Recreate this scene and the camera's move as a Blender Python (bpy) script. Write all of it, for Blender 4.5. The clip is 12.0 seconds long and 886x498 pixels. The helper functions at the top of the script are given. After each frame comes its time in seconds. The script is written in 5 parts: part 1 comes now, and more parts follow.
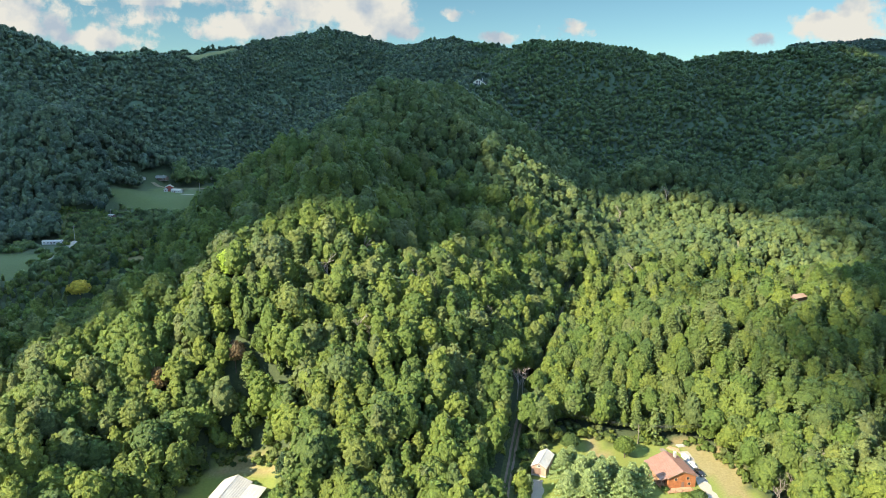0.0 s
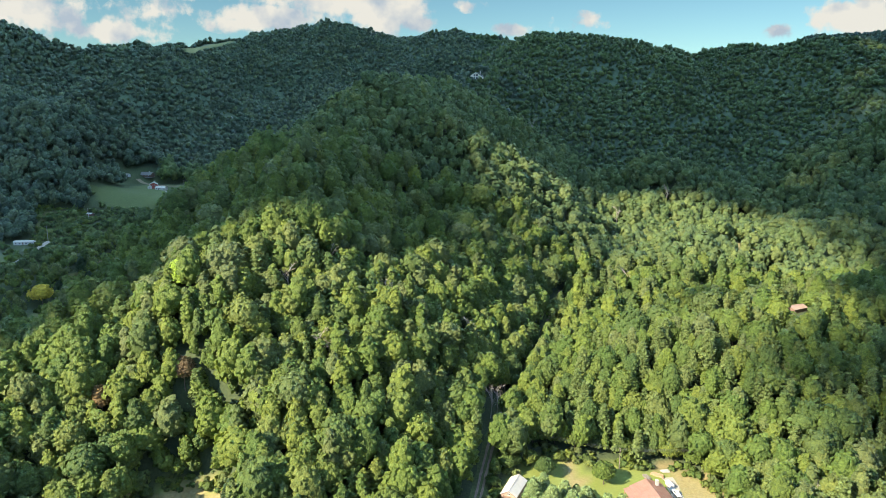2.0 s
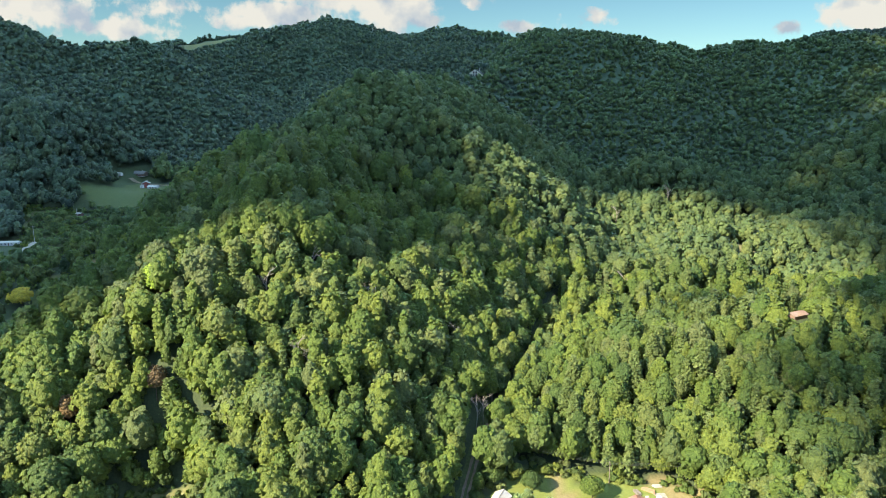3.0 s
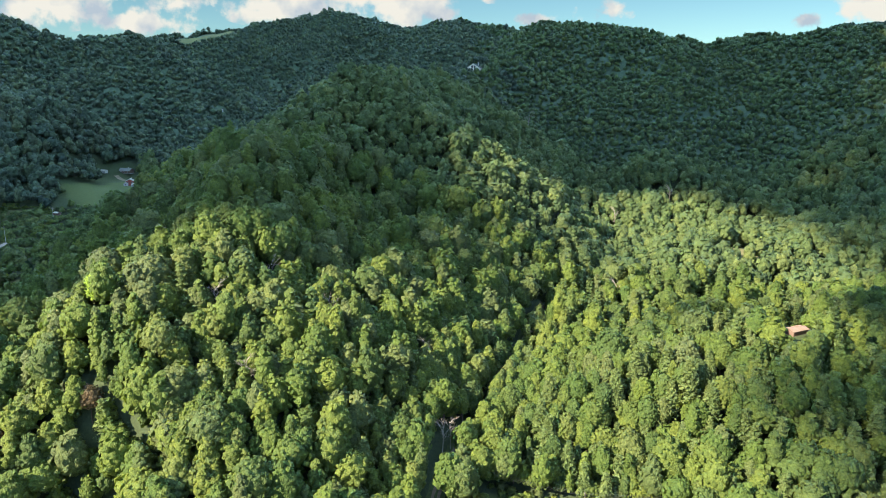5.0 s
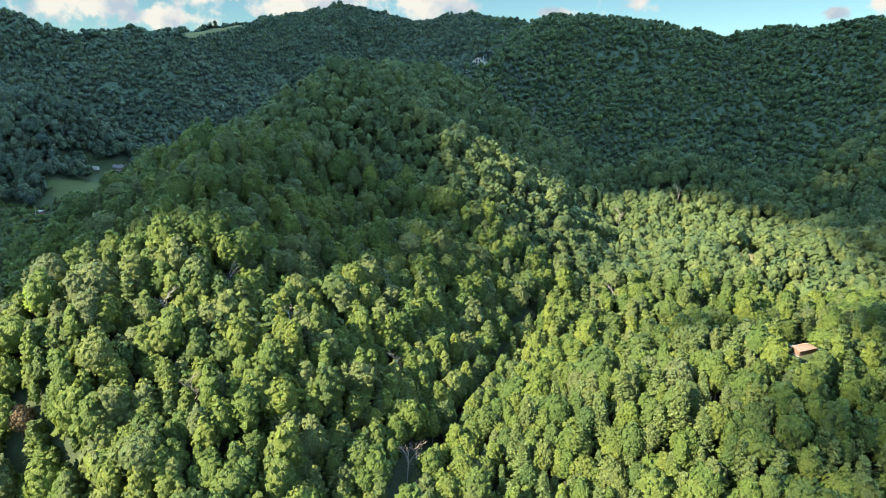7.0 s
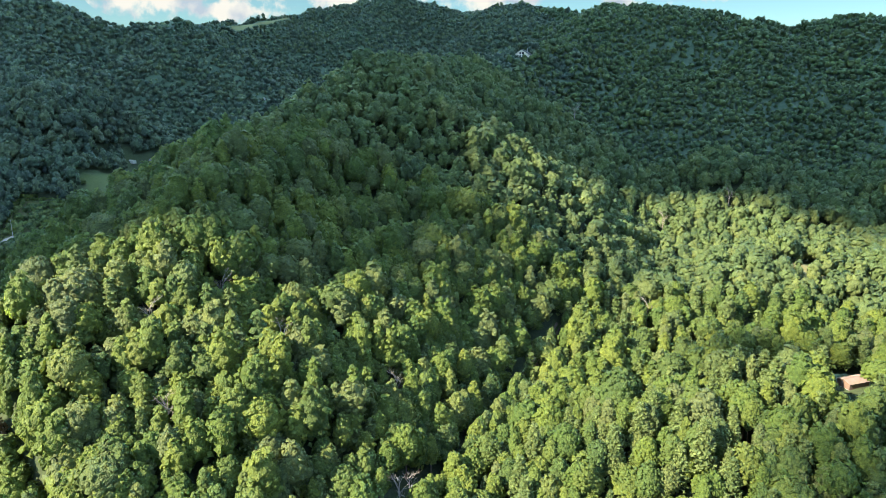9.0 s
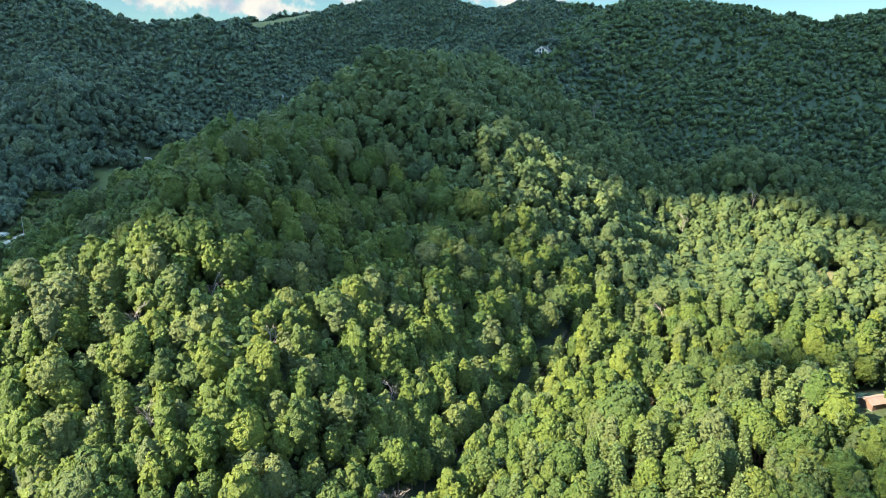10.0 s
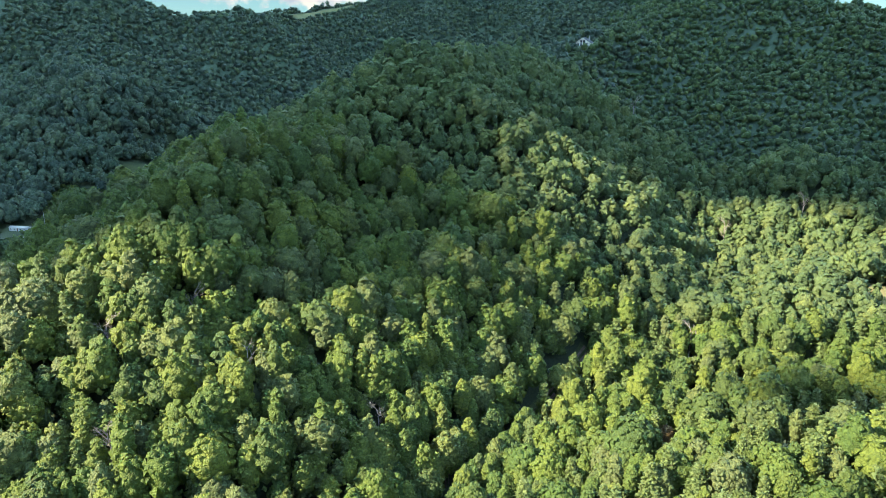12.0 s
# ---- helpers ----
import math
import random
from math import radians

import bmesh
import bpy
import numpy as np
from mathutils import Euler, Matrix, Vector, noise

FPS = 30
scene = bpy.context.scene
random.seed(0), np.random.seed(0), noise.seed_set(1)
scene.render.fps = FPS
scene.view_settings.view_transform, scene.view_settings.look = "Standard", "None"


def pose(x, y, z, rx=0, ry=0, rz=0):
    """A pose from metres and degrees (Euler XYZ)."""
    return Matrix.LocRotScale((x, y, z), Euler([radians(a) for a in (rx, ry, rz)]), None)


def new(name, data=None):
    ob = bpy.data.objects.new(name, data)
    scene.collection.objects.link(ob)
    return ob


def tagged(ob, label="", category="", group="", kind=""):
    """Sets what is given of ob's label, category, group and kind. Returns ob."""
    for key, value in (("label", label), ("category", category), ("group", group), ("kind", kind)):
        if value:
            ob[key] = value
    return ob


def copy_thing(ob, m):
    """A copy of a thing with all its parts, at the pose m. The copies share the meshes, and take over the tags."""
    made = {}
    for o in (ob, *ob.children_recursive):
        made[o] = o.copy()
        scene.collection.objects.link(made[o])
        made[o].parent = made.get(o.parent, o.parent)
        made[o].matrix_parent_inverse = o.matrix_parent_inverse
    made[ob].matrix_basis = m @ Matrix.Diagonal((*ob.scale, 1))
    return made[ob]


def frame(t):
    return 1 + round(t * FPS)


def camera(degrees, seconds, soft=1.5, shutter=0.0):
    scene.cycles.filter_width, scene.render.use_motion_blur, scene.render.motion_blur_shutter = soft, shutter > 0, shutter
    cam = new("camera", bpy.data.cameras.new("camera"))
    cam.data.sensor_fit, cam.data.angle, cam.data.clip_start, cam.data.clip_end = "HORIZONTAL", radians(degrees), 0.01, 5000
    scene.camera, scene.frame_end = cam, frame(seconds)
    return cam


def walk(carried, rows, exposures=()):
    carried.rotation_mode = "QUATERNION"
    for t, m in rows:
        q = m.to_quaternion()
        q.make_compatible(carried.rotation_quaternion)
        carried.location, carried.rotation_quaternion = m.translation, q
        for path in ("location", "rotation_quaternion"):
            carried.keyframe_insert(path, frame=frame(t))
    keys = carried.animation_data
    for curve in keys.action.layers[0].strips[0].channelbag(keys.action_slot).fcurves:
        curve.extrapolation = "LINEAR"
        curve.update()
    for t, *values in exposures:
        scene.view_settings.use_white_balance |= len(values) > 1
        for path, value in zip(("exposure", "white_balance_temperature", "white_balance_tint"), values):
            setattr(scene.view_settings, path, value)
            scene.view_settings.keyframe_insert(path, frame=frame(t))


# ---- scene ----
cam = camera(65.0, 12.0, soft=0.7)
ROWS = [
    (0.0, 0.00, 0.00, 129.67, -0.00, -12.02, 0.00),
    (0.5, 3.94, 4.95, 130.04, 0.24, -12.16, 0.00),
    (1.0, 7.85, 9.77, 130.46, 0.49, -12.32, 0.00),
    (1.5, 11.74, 14.53, 130.88, 0.73, -12.47, 0.00),
    (2.0, 15.72, 19.34, 131.33, 1.02, -12.62, 0.00),
    (2.5, 19.59, 24.24, 131.68, 1.30, -12.76, 0.00),
    (3.0, 23.51, 29.28, 131.88, 1.59, -12.86, 0.00),
    (5.0, 39.16, 49.42, 132.66, 2.78, -13.34, 0.00),
    (5.5, 43.16, 54.48, 132.68, 3.11, -13.45, 0.00),
    (6.0, 47.05, 59.68, 132.70, 3.45, -13.57, 0.00),
    (6.5, 50.73, 64.85, 132.70, 3.82, -13.67, 0.00),
    (7.0, 54.26, 70.10, 132.72, 4.52, -13.77, 0.00),
    (9.0, 68.06, 91.00, 133.73, 9.28, -14.38, 0.00),
    (9.5, 71.48, 96.42, 133.98, 10.42, -14.51, 0.00),
    (10.0, 74.77, 101.80, 134.30, 11.52, -14.67, 0.00),
    (10.5, 77.97, 107.27, 134.63, 12.68, -14.84, 0.00),
    (11.0, 81.00, 112.53, 134.99, 13.77, -15.02, 0.00),
    (11.5, 83.88, 117.87, 135.35, 14.86, -15.20, 0.00),
    (12.0, 86.61, 123.42, 135.66, 15.93, -15.38, 0.00),
]
walk(cam, [(t, pose(x, y, z, 90 + pitch, roll, yaw)) for t, x, y, z, yaw, pitch, roll in ROWS], exposures=[(0.0, 1.70, 5700, 13), (6.0, 1.85, 5700, 13), (12.0, 2.0, 5700, 13)])

# ---- world, sun ----
SUN_TO = Vector((-0.81, -0.59, 0.68)).normalized()   # towards the sun
world = bpy.data.worlds.new("world")
scene.world = world
world.use_nodes = True
wn, wl = world.node_tree.nodes, world.node_tree.links
wn.clear()


sky = wn.new("ShaderNodeTexSky")
sky.sky_type, sky.sun_disc = "NISHITA", False
sky.sun_elevation, sky.sun_rotation = radians(34), radians(234)
sky.altitude = 2500
sky.air_density, sky.dust_density, sky.ozone_density = 1.0, 0.1, 0.3
SKY_STRENGTH = 0.031


def wmath(op, a, b=None):
    n = wn.new("ShaderNodeMath")
    n.operation = op
    for socket, value in zip(n.inputs, (a, b)):
        if hasattr(value, "links"):
            wl.new(value, socket)
        elif value is not None:
            socket.default_value = value
    return n.outputs[0]


def clouds():
    """Cumulus over the mountains, by the direction of view: how much cloud, and how lit it is."""
    way = wn.new("ShaderNodeTexCoord").outputs["Generated"]
    sep = wn.new("ShaderNodeSeparateXYZ")
    wl.new(way, sep.inputs[0])
    ahead = wmath("MAXIMUM", sep.outputs[1], 0.05)
    flat = wn.new("ShaderNodeCombineXYZ")
    wl.new(wmath("DIVIDE", sep.outputs[0], ahead), flat.inputs[0])
    wl.new(wmath("DIVIDE", sep.outputs[2], ahead), flat.inputs[1])
    wisp = wn.new("ShaderNodeTexNoise")
    wisp.inputs["Scale"].default_value, wisp.inputs["Detail"].default_value, wisp.inputs["Roughness"].default_value = 26, 7, 0.58
    wl.new(flat.outputs[0], wisp.inputs["Vector"])
    # across, up, half width, half height, density of each cloud
    heaps = [(-0.600, 0.113, 0.088, 0.034, 1.00), (-0.470, 0.083, 0.071, 0.016, 0.80), (-0.420, 0.105, 0.059, 0.025, 0.55), (-0.340, 0.150, 0.189, 0.023, 1.00),
             (-0.260, 0.100, 0.088, 0.020, 1.10), (-0.170, 0.135, 0.118, 0.032, 1.00), (-0.100, 0.115, 0.059, 0.039, 1.10), (-0.060, 0.092, 0.035, 0.011, 0.70),
             (0.015, 0.117, 0.024, 0.009, 0.50), (0.080, 0.086, 0.026, 0.010, 0.90), (0.440, 0.086, 0.026, 0.011, 0.90), (0.550, 0.100, 0.077, 0.025, 1.15), (0.565, 0.122, 0.035, 0.018, 1.00), (0.170, 0.094, 0.035, 0.014, 0.45)]
    total = None
    for x, y, w, h, k in heaps:
        off = wn.new("ShaderNodeVectorMath")
        off.operation = "SUBTRACT"
        wl.new(flat.outputs[0], off.inputs[0])
        off.inputs[1].default_value = (x, y, 0)
        size = wn.new("ShaderNodeVectorMath")
        size.operation = "MULTIPLY"
        wl.new(off.outputs[0], size.inputs[0])
        size.inputs[1].default_value = (1 / w, 1 / h, 0)
        far = wn.new("ShaderNodeVectorMath")
        far.operation = "LENGTH"
        wl.new(size.outputs[0], far.inputs[0])
        one = wmath("MULTIPLY", wmath("MAXIMUM", wmath("SUBTRACT", 1.25, far.outputs["Value"]), 0.0), k)
        total = one if total is None else wmath("MAXIMUM", total, one)
    rough = wmath("MULTIPLY", wmath("SUBTRACT", wisp.outputs["Fac"], 0.5), 2.6)
    soft = wn.new("ShaderNodeMapRange")
    soft.interpolation_type = "SMOOTHSTEP"
    soft.inputs["From Min"].default_value, soft.inputs["From Max"].default_value = 0.08, 0.60
    wl.new(wmath("MULTIPLY", wmath("ADD", total, rough), wmath("GREATER_THAN", total, 0.001)), soft.inputs["Value"])
    lit = wn.new("ShaderNodeTexNoise")
    lit.inputs["Scale"].default_value, lit.inputs["Detail"].default_value = 17, 5
    wl.new(flat.outputs[0], lit.inputs["Vector"])
    tone = wn.new("ShaderNodeValToRGB")
    tone.color_ramp.elements[0].position, tone.color_ramp.elements[0].color = 0.36, (0.60, 0.66, 0.65, 1)
    tone.color_ramp.elements[1].position, tone.color_ramp.elements[1].color = 0.54, (1.08, 0.99, 0.76, 1)
    wl.new(lit.outputs["Fac"], tone.inputs[0])
    # higher broken cloud over the rest of the sky: unseen, blue to fill shade
    drift = wn.new("ShaderNodeTexNoise")
    drift.inputs["Scale"].default_value, drift.inputs["Detail"].default_value = 3.0, 6
    wl.new(way, drift.inputs["Vector"])
    broken, high = wn.new("ShaderNodeMapRange"), wn.new("ShaderNodeMapRange")
    for n, lo, hi, value in ((broken, 0.44, 0.56, drift.outputs["Fac"]), (high, 0.20, 0.34, sep.outputs[2])):
        n.interpolation_type = "SMOOTHSTEP"
        n.inputs["From Min"].default_value, n.inputs["From Max"].default_value = lo, hi
        wl.new(value, n.inputs["Value"])
    upper = wmath("MULTIPLY", broken.outputs[0], high.outputs[0])
    both = wn.new("ShaderNodeMix")
    both.data_type = "RGBA"
    wl.new(high.outputs[0], both.inputs[0])
    wl.new(tone.outputs[0], both.inputs[6])
    both.inputs[7].default_value = (0.98, 1.50, 2.75, 1)
    return wmath("MAXIMUM", soft.outputs[0], upper), both.outputs[2]


cover, cloud_tone = clouds()
w_out = wn.new("ShaderNodeOutputWorld")
w_bg = wn.new("ShaderNodeBackground")
w_bg.inputs["Strength"].default_value = SKY_STRENGTH
teal = wn.new("ShaderNodeMix")
teal.data_type, teal.blend_type = "RGBA", "MULTIPLY"
teal.inputs[0].default_value, teal.inputs[7].default_value = 1.0, (0.82, 1.03, 0.84, 1)
wl.new(sky.outputs[0], teal.inputs[6])
wl.new(teal.outputs[2], w_bg.inputs["Color"])
w_cloud = wn.new("ShaderNodeBackground")
w_cloud.inputs["Strength"].default_value = 0.25
wl.new(cloud_tone, w_cloud.inputs["Color"])
w_mix = wn.new("ShaderNodeMixShader")
wl.new(cover, w_mix.inputs[0])
wl.new(w_bg.outputs[0], w_mix.inputs[1])
wl.new(w_cloud.outputs[0], w_mix.inputs[2])
wl.new(w_mix.outputs[0], w_out.inputs["Surface"])

sun = new("sun", bpy.data.lights.new("sun", "SUN"))
sun.data.energy, sun.data.angle, sun.data.color = 5.0, radians(1.0), (1.0, 0.82, 0.50)
sun.matrix_world = SUN_TO.to_track_quat("Z", "Y").to_matrix().to_4x4()

# ---- materials ----


def material(name, rough=0.8):
    m = bpy.data.materials.new(name)
    m.use_nodes = True
    b = m.node_tree.nodes["Principled BSDF"]
    b.inputs["Roughness"].default_value = rough
    return m, m.node_tree.nodes, m.node_tree.links, b


def ramp(nodes, stops):
    r = nodes.new("ShaderNodeValToRGB")
    while len(r.color_ramp.elements) < len(stops):
        r.color_ramp.elements.new(0.5)
    for e, (p, c) in zip(r.color_ramp.elements, stops):
        e.position, e.color = p, (*c, 1)
    return r


def noise_node(nodes, links, scale, detail=4.0, rough=0.55, coord=None):
    n = nodes.new("ShaderNodeTexNoise")
    n.inputs["Scale"].default_value, n.inputs["Detail"].default_value, n.inputs["Roughness"].default_value = scale, detail, rough
    if coord is None:
        coord = nodes.new("ShaderNodeNewGeometry").outputs["Position"]
    links.new(coord, n.inputs["Vector"])
    return n


def mix(nodes, links, fac, a, b, blend="MIX"):
    m = nodes.new("ShaderNodeMix")
    m.data_type, m.blend_type = "RGBA", blend
    for socket, value in ((m.inputs[0], fac), (m.inputs[6], a), (m.inputs[7], b)):
        if hasattr(value, "links"):
            links.new(value, socket)
        elif isinstance(value, tuple):
            socket.default_value = (*value, 1)
        else:
            socket.default_value = value
    return m.outputs[2]


def plain(name, colour, rough=0.7, metal=0.0, vary=0.15, scale=1.5, bump=0.0):
    """A painted or natural surface with stains at two scales."""
    m, n, l, b = material(name, rough)
    big = noise_node(n, l, scale)
    small = noise_node(n, l, scale * 9)
    dark, light = tuple(c * (1 - vary) for c in colour), tuple(min(1, c * (1 + vary)) for c in colour)
    r1 = ramp(n, [(0.3, dark), (0.7, light)])
    l.new(big.outputs["Fac"], r1.inputs[0])
    r2 = ramp(n, [(0.3, (1 - vary,) * 3), (0.7, (1.0,) * 3)])
    l.new(small.outputs["Fac"], r2.inputs[0])
    l.new(mix(n, l, 1.0, r1.outputs[0], r2.outputs[0], "MULTIPLY"), b.inputs["Base Color"])
    b.inputs["Metallic"].default_value = metal
    if bump:
        bp = n.new("ShaderNodeBump")
        bp.inputs["Strength"].default_value, bp.inputs["Distance"].default_value = bump, 0.1
        l.new(small.outputs["Fac"], bp.inputs["Height"])
        l.new(bp.outputs[0], b.inputs["Normal"])
    return m


def foliage(name, stops, grain=2.2, relief=1.0):
    """Leaves: species colour by the tree's own tint, twigs of lighter and darker leaves, and light shining through."""
    m, n, l, b = material(name, 0.5)
    tint = n.new("ShaderNodeAttribute")
    tint.attribute_name = "tint"
    geo = n.new("ShaderNodeNewGeometry")
    info = n.new("ShaderNodeObjectInfo")
    add = n.new("ShaderNodeMath")
    add.operation = "ADD"
    l.new(tint.outputs["Fac"], add.inputs[0])
    l.new(info.outputs["Random"], add.inputs[1])
    wrap = n.new("ShaderNodeMath")
    wrap.operation = "FRACT"
    l.new(add.outputs[0], wrap.inputs[0])
    species = ramp(n, stops)
    l.new(wrap.outputs[0], species.inputs[0])
    spray = ramp(n, [(0.0, (0.80, 0.82, 0.80)), (0.5, (1.0, 1.0, 1.0)), (1.0, (1.20, 1.16, 1.06))])
    l.new(geo.outputs["Random Per Island"], spray.inputs[0])
    col = mix(n, l, 1.0, species.outputs[0], spray.outputs[0], "MULTIPLY")
    # twigs: cells of leaves, uneven in outline
    bend = noise_node(n, l, grain * 2.3, 2.0)
    shift = n.new("ShaderNodeVectorMath")
    shift.operation = "MULTIPLY_ADD"
    l.new(bend.outputs["Color"], shift.inputs[0])
    shift.inputs[1].default_value = (0.55 / grain,) * 3
    l.new(geo.outputs["Position"], shift.inputs[2])
    twig = n.new("ShaderNodeTexVoronoi")
    twig.inputs["Scale"].default_value = grain
    l.new(shift.outputs[0], twig.inputs["Vector"])
    lot = n.new("ShaderNodeSeparateColor")
    l.new(twig.outputs["Color"], lot.inputs[0])
    shade = ramp(n, [(0.0, (0.72, 0.75, 0.72)), (0.5, (1.0, 1.0, 1.0)), (1.0, (1.25, 1.21, 1.08))])
    l.new(lot.outputs[0], shade.inputs[0])
    col = mix(n, l, 1.0, col, shade.outputs[0], "MULTIPLY")
    l.new(col, b.inputs["Base Color"])
    bp = n.new("ShaderNodeBump")
    bp.invert = True
    bp.inputs["Strength"].default_value, bp.inputs["Distance"].default_value = relief, 0.8 / grain
    l.new(twig.outputs["Distance"], bp.inputs["Height"])
    l.new(bp.outputs[0], b.inputs["Normal"])
    b.inputs["Specular IOR Level"].default_value = 0.25
    thin = n.new("ShaderNodeBsdfTranslucent")
    l.new(mix(n, l, 1.0, col, (1.08, 1.15, 0.62), "MULTIPLY"), thin.inputs["Color"])
    both = n.new("ShaderNodeMixShader")
    both.inputs[0].default_value = 0.28
    l.new(b.outputs[0], both.inputs[1])
    l.new(thin.outputs[0], both.inputs[2])
    l.new(both.outputs[0], n["Material Output"].inputs["Surface"])
    return m


LEAVES = foliage("broadleaf", [(0.0, (0.103, 0.154, 0.034)), (0.18, (0.139, 0.190, 0.038)), (0.36, (0.075, 0.122, 0.038)), (0.52, (0.157, 0.197, 0.038)),
                               (0.66, (0.131, 0.163, 0.065)), (0.76, (0.092, 0.138, 0.040)), (0.88, (0.161, 0.205, 0.038)), (0.95, (0.088, 0.142, 0.036)), (1.0, (0.103, 0.154, 0.034))])
# haze blue and dimness of distance are put into these leaf colours
HAZY_LEAVES = foliage("hazed_broadleaf", [(0.0, (0.068, 0.107, 0.081)), (0.3, (0.090, 0.135, 0.086)), (0.55, (0.059, 0.094, 0.076)), (0.85, (0.118, 0.155, 0.090)), (1.0, (0.068, 0.107, 0.081))], 0.9, 0.4)
# blue of hazy shade is put into the leaf colour here
SHADE_BLUE_LEAVES = foliage("shade_blue_broadleaf", [(0.0, (0.105, 0.158, 0.060)), (0.3, (0.136, 0.187, 0.066)), (0.6, (0.082, 0.130, 0.058)), (0.85, (0.156, 0.197, 0.068)), (1.0, (0.105, 0.158, 0.060))], 1.8)
# darker, bluer greens than the near broadleaf, with a coarser grain
FAR_LEAVES = foliage("far_broadleaf", [(0.0, (0.071, 0.115, 0.051)), (0.3, (0.096, 0.145, 0.058)), (0.6, (0.057, 0.097, 0.048)), (0.85, (0.122, 0.164, 0.061)), (1.0, (0.071, 0.115, 0.051))], 0.9, 0.5)
NEEDLES = foliage("needles", [(0.0, (0.130, 0.185, 0.066)), (0.5, (0.176, 0.227, 0.080)), (1.0, (0.147, 0.202, 0.071))], 2.0)
AUTUMN = foliage("autumn_leaves", [(0.0, (0.56, 0.44, 0.06)), (0.5, (0.62, 0.49, 0.07)), (1.0, (0.52, 0.39, 0.05))])
RUSSET = foliage("russet_leaves", [(0.0, (0.19, 0.125, 0.06)), (0.5, (0.21, 0.145, 0.07)), (1.0, (0.16, 0.115, 0.065))])
LIME = foliage("lime_leaves", [(0.0, (0.23, 0.34, 0.04)), (0.5, (0.25, 0.36, 0.045)), (1.0, (0.22, 0.33, 0.04))])
PALE_NEEDLES = foliage("pale_needles", [(0.0, (0.246, 0.323, 0.136)), (0.5, (0.281, 0.357, 0.162)), (1.0, (0.230, 0.306, 0.128))], 2.5)
DARK_NEEDLES = foliage("dark_needles", [(0.0, (0.040, 0.075, 0.040)), (0.5, (0.050, 0.090, 0.045)), (1.0, (0.045, 0.080, 0.045))], 2.0)
BARK = plain("bark", (0.13, 0.10, 0.075), 0.95, vary=0.3, scale=2.0, bump=0.5)
DEADWOOD = plain("dead_wood", (0.34, 0.30, 0.26), 0.9, vary=0.25, scale=2.0)

# ---- ground: ridges, spurs and valley floors ----
# each: fall of its flanks, roundness of its crest, points along the crest
RIDGES = {
    "hill": (1.05, 20, [(-20, 560, 122), (-30, 480, 130), (-60, 430, 108), (-90, 385, 90), (-102, 330, 70), (-107, 290, 54), (-124, 245, 38), (-138, 205, 27), (-165, 120, 8)]),
    "shoulder_west": (1.05, 14, [(-40, 440, 105), (-58, 344, 87), (-78, 264, 58), (-84, 236, 24)]),
    "knob_west": (1.05, 13, [(-58, 344, 86), (-50, 306, 77), (-52, 282, 69), (-63, 258, 56)]),
    "shoulder_east": (1.02, 14, [(5, 455, 108), (48, 465, 83), (40, 418, 61), (8, 334, 51), (-7, 278, 45), (-28, 240, 33), (-34, 226, 12)]),
    "cove_ridge": (0.75, 22, [(-30, 480, 116), (0, 600, 132), (36, 716, 146), (80, 800, 158), (124, 900, 192)]),
    "crest_east": (0.6, 30, [(600, 420, 135), (520, 600, 166), (443, 720, 171), (397, 800, 182), (347, 860, 181), (314, 950, 172), (265, 900, 176), (217, 880, 192), (176, 880, 195), (124, 900, 194)]),
    "crest_north": (0.6, 30, [(124, 900, 194), (93, 980, 190), (59, 1000, 204), (-3, 1080, 217), (-75, 1150, 212), (-179, 1130, 232), (-244, 1100, 217), (-293, 1030, 205), (-335, 900, 174)]),
    "crest_west": (0.6, 26, [(-335, 900, 174), (-350, 820, 183), (-372, 815, 182), (-395, 820, 177), (-430, 805, 178), (-480, 780, 199), (-620, 740, 215), (-800, 650, 200)]),
    "east_spur": (0.65, 20, [(443, 700, 145), (330, 560, 66), (303, 500, 54), (229, 450, 38), (180, 452, 39), (130, 405, 27)]),
    "east_hill": (0.8, 25, [(420, 420, 70), (300, 350, 55), (216, 330, 34), (161, 305, 39), (120, 285, 34), (89, 272, 24)]),
    "west_spur": (0.7, 25, [(-480, 780, 199), (-372, 620, 133), (-316, 580, 119), (-262, 560, 85), (-225, 560, 60)]),
    "west_flank": (0.5, 30, [(-800, 650, 200), (-520, 520, 140), (-400, 430, 90), (-330, 400, 60)]),
    "north_spur": (0.5, 25, [(-179, 1130, 230), (-150, 950, 152), (-90, 800, 115)]),
    "side_spur": (0.55, 20, [(265, 900, 174), (240, 740, 106), (190, 600, 72)]),
    "far_blue_ridge": (0.35, 90, [(900, 2500, 200), (1500, 3000, 345), (1750, 3000, 362), (2300, 2900, 330), (2900, 2500, 250)]),
}
FLOOR = [(80, 225, 0), (-66, 207, 0), (33, 257, 5), (49, 296, 11), (74, 390, 14), (130, 530, 24), (-232, 374, 44), (-235, 488, 49), (-215, 560, 59),
         (-205, 650, 72), (-165, 285, 31), (150, 215, 6), (0, 100, -6), (-300, 300, 42), (300, 220, 25), (-180, 800, 95), (95, 240, -4), (0, 225, -5)]
# level places: middle, reach, height
PADS = [(82, 224, 34, 1.5), (-68, 208, 20, 4.0), (-216, 556, 42, 58.0), (-237, 400, 38, 44.0), (36, 716, 12, 142.5), (159, 301, 11, 43.0)]


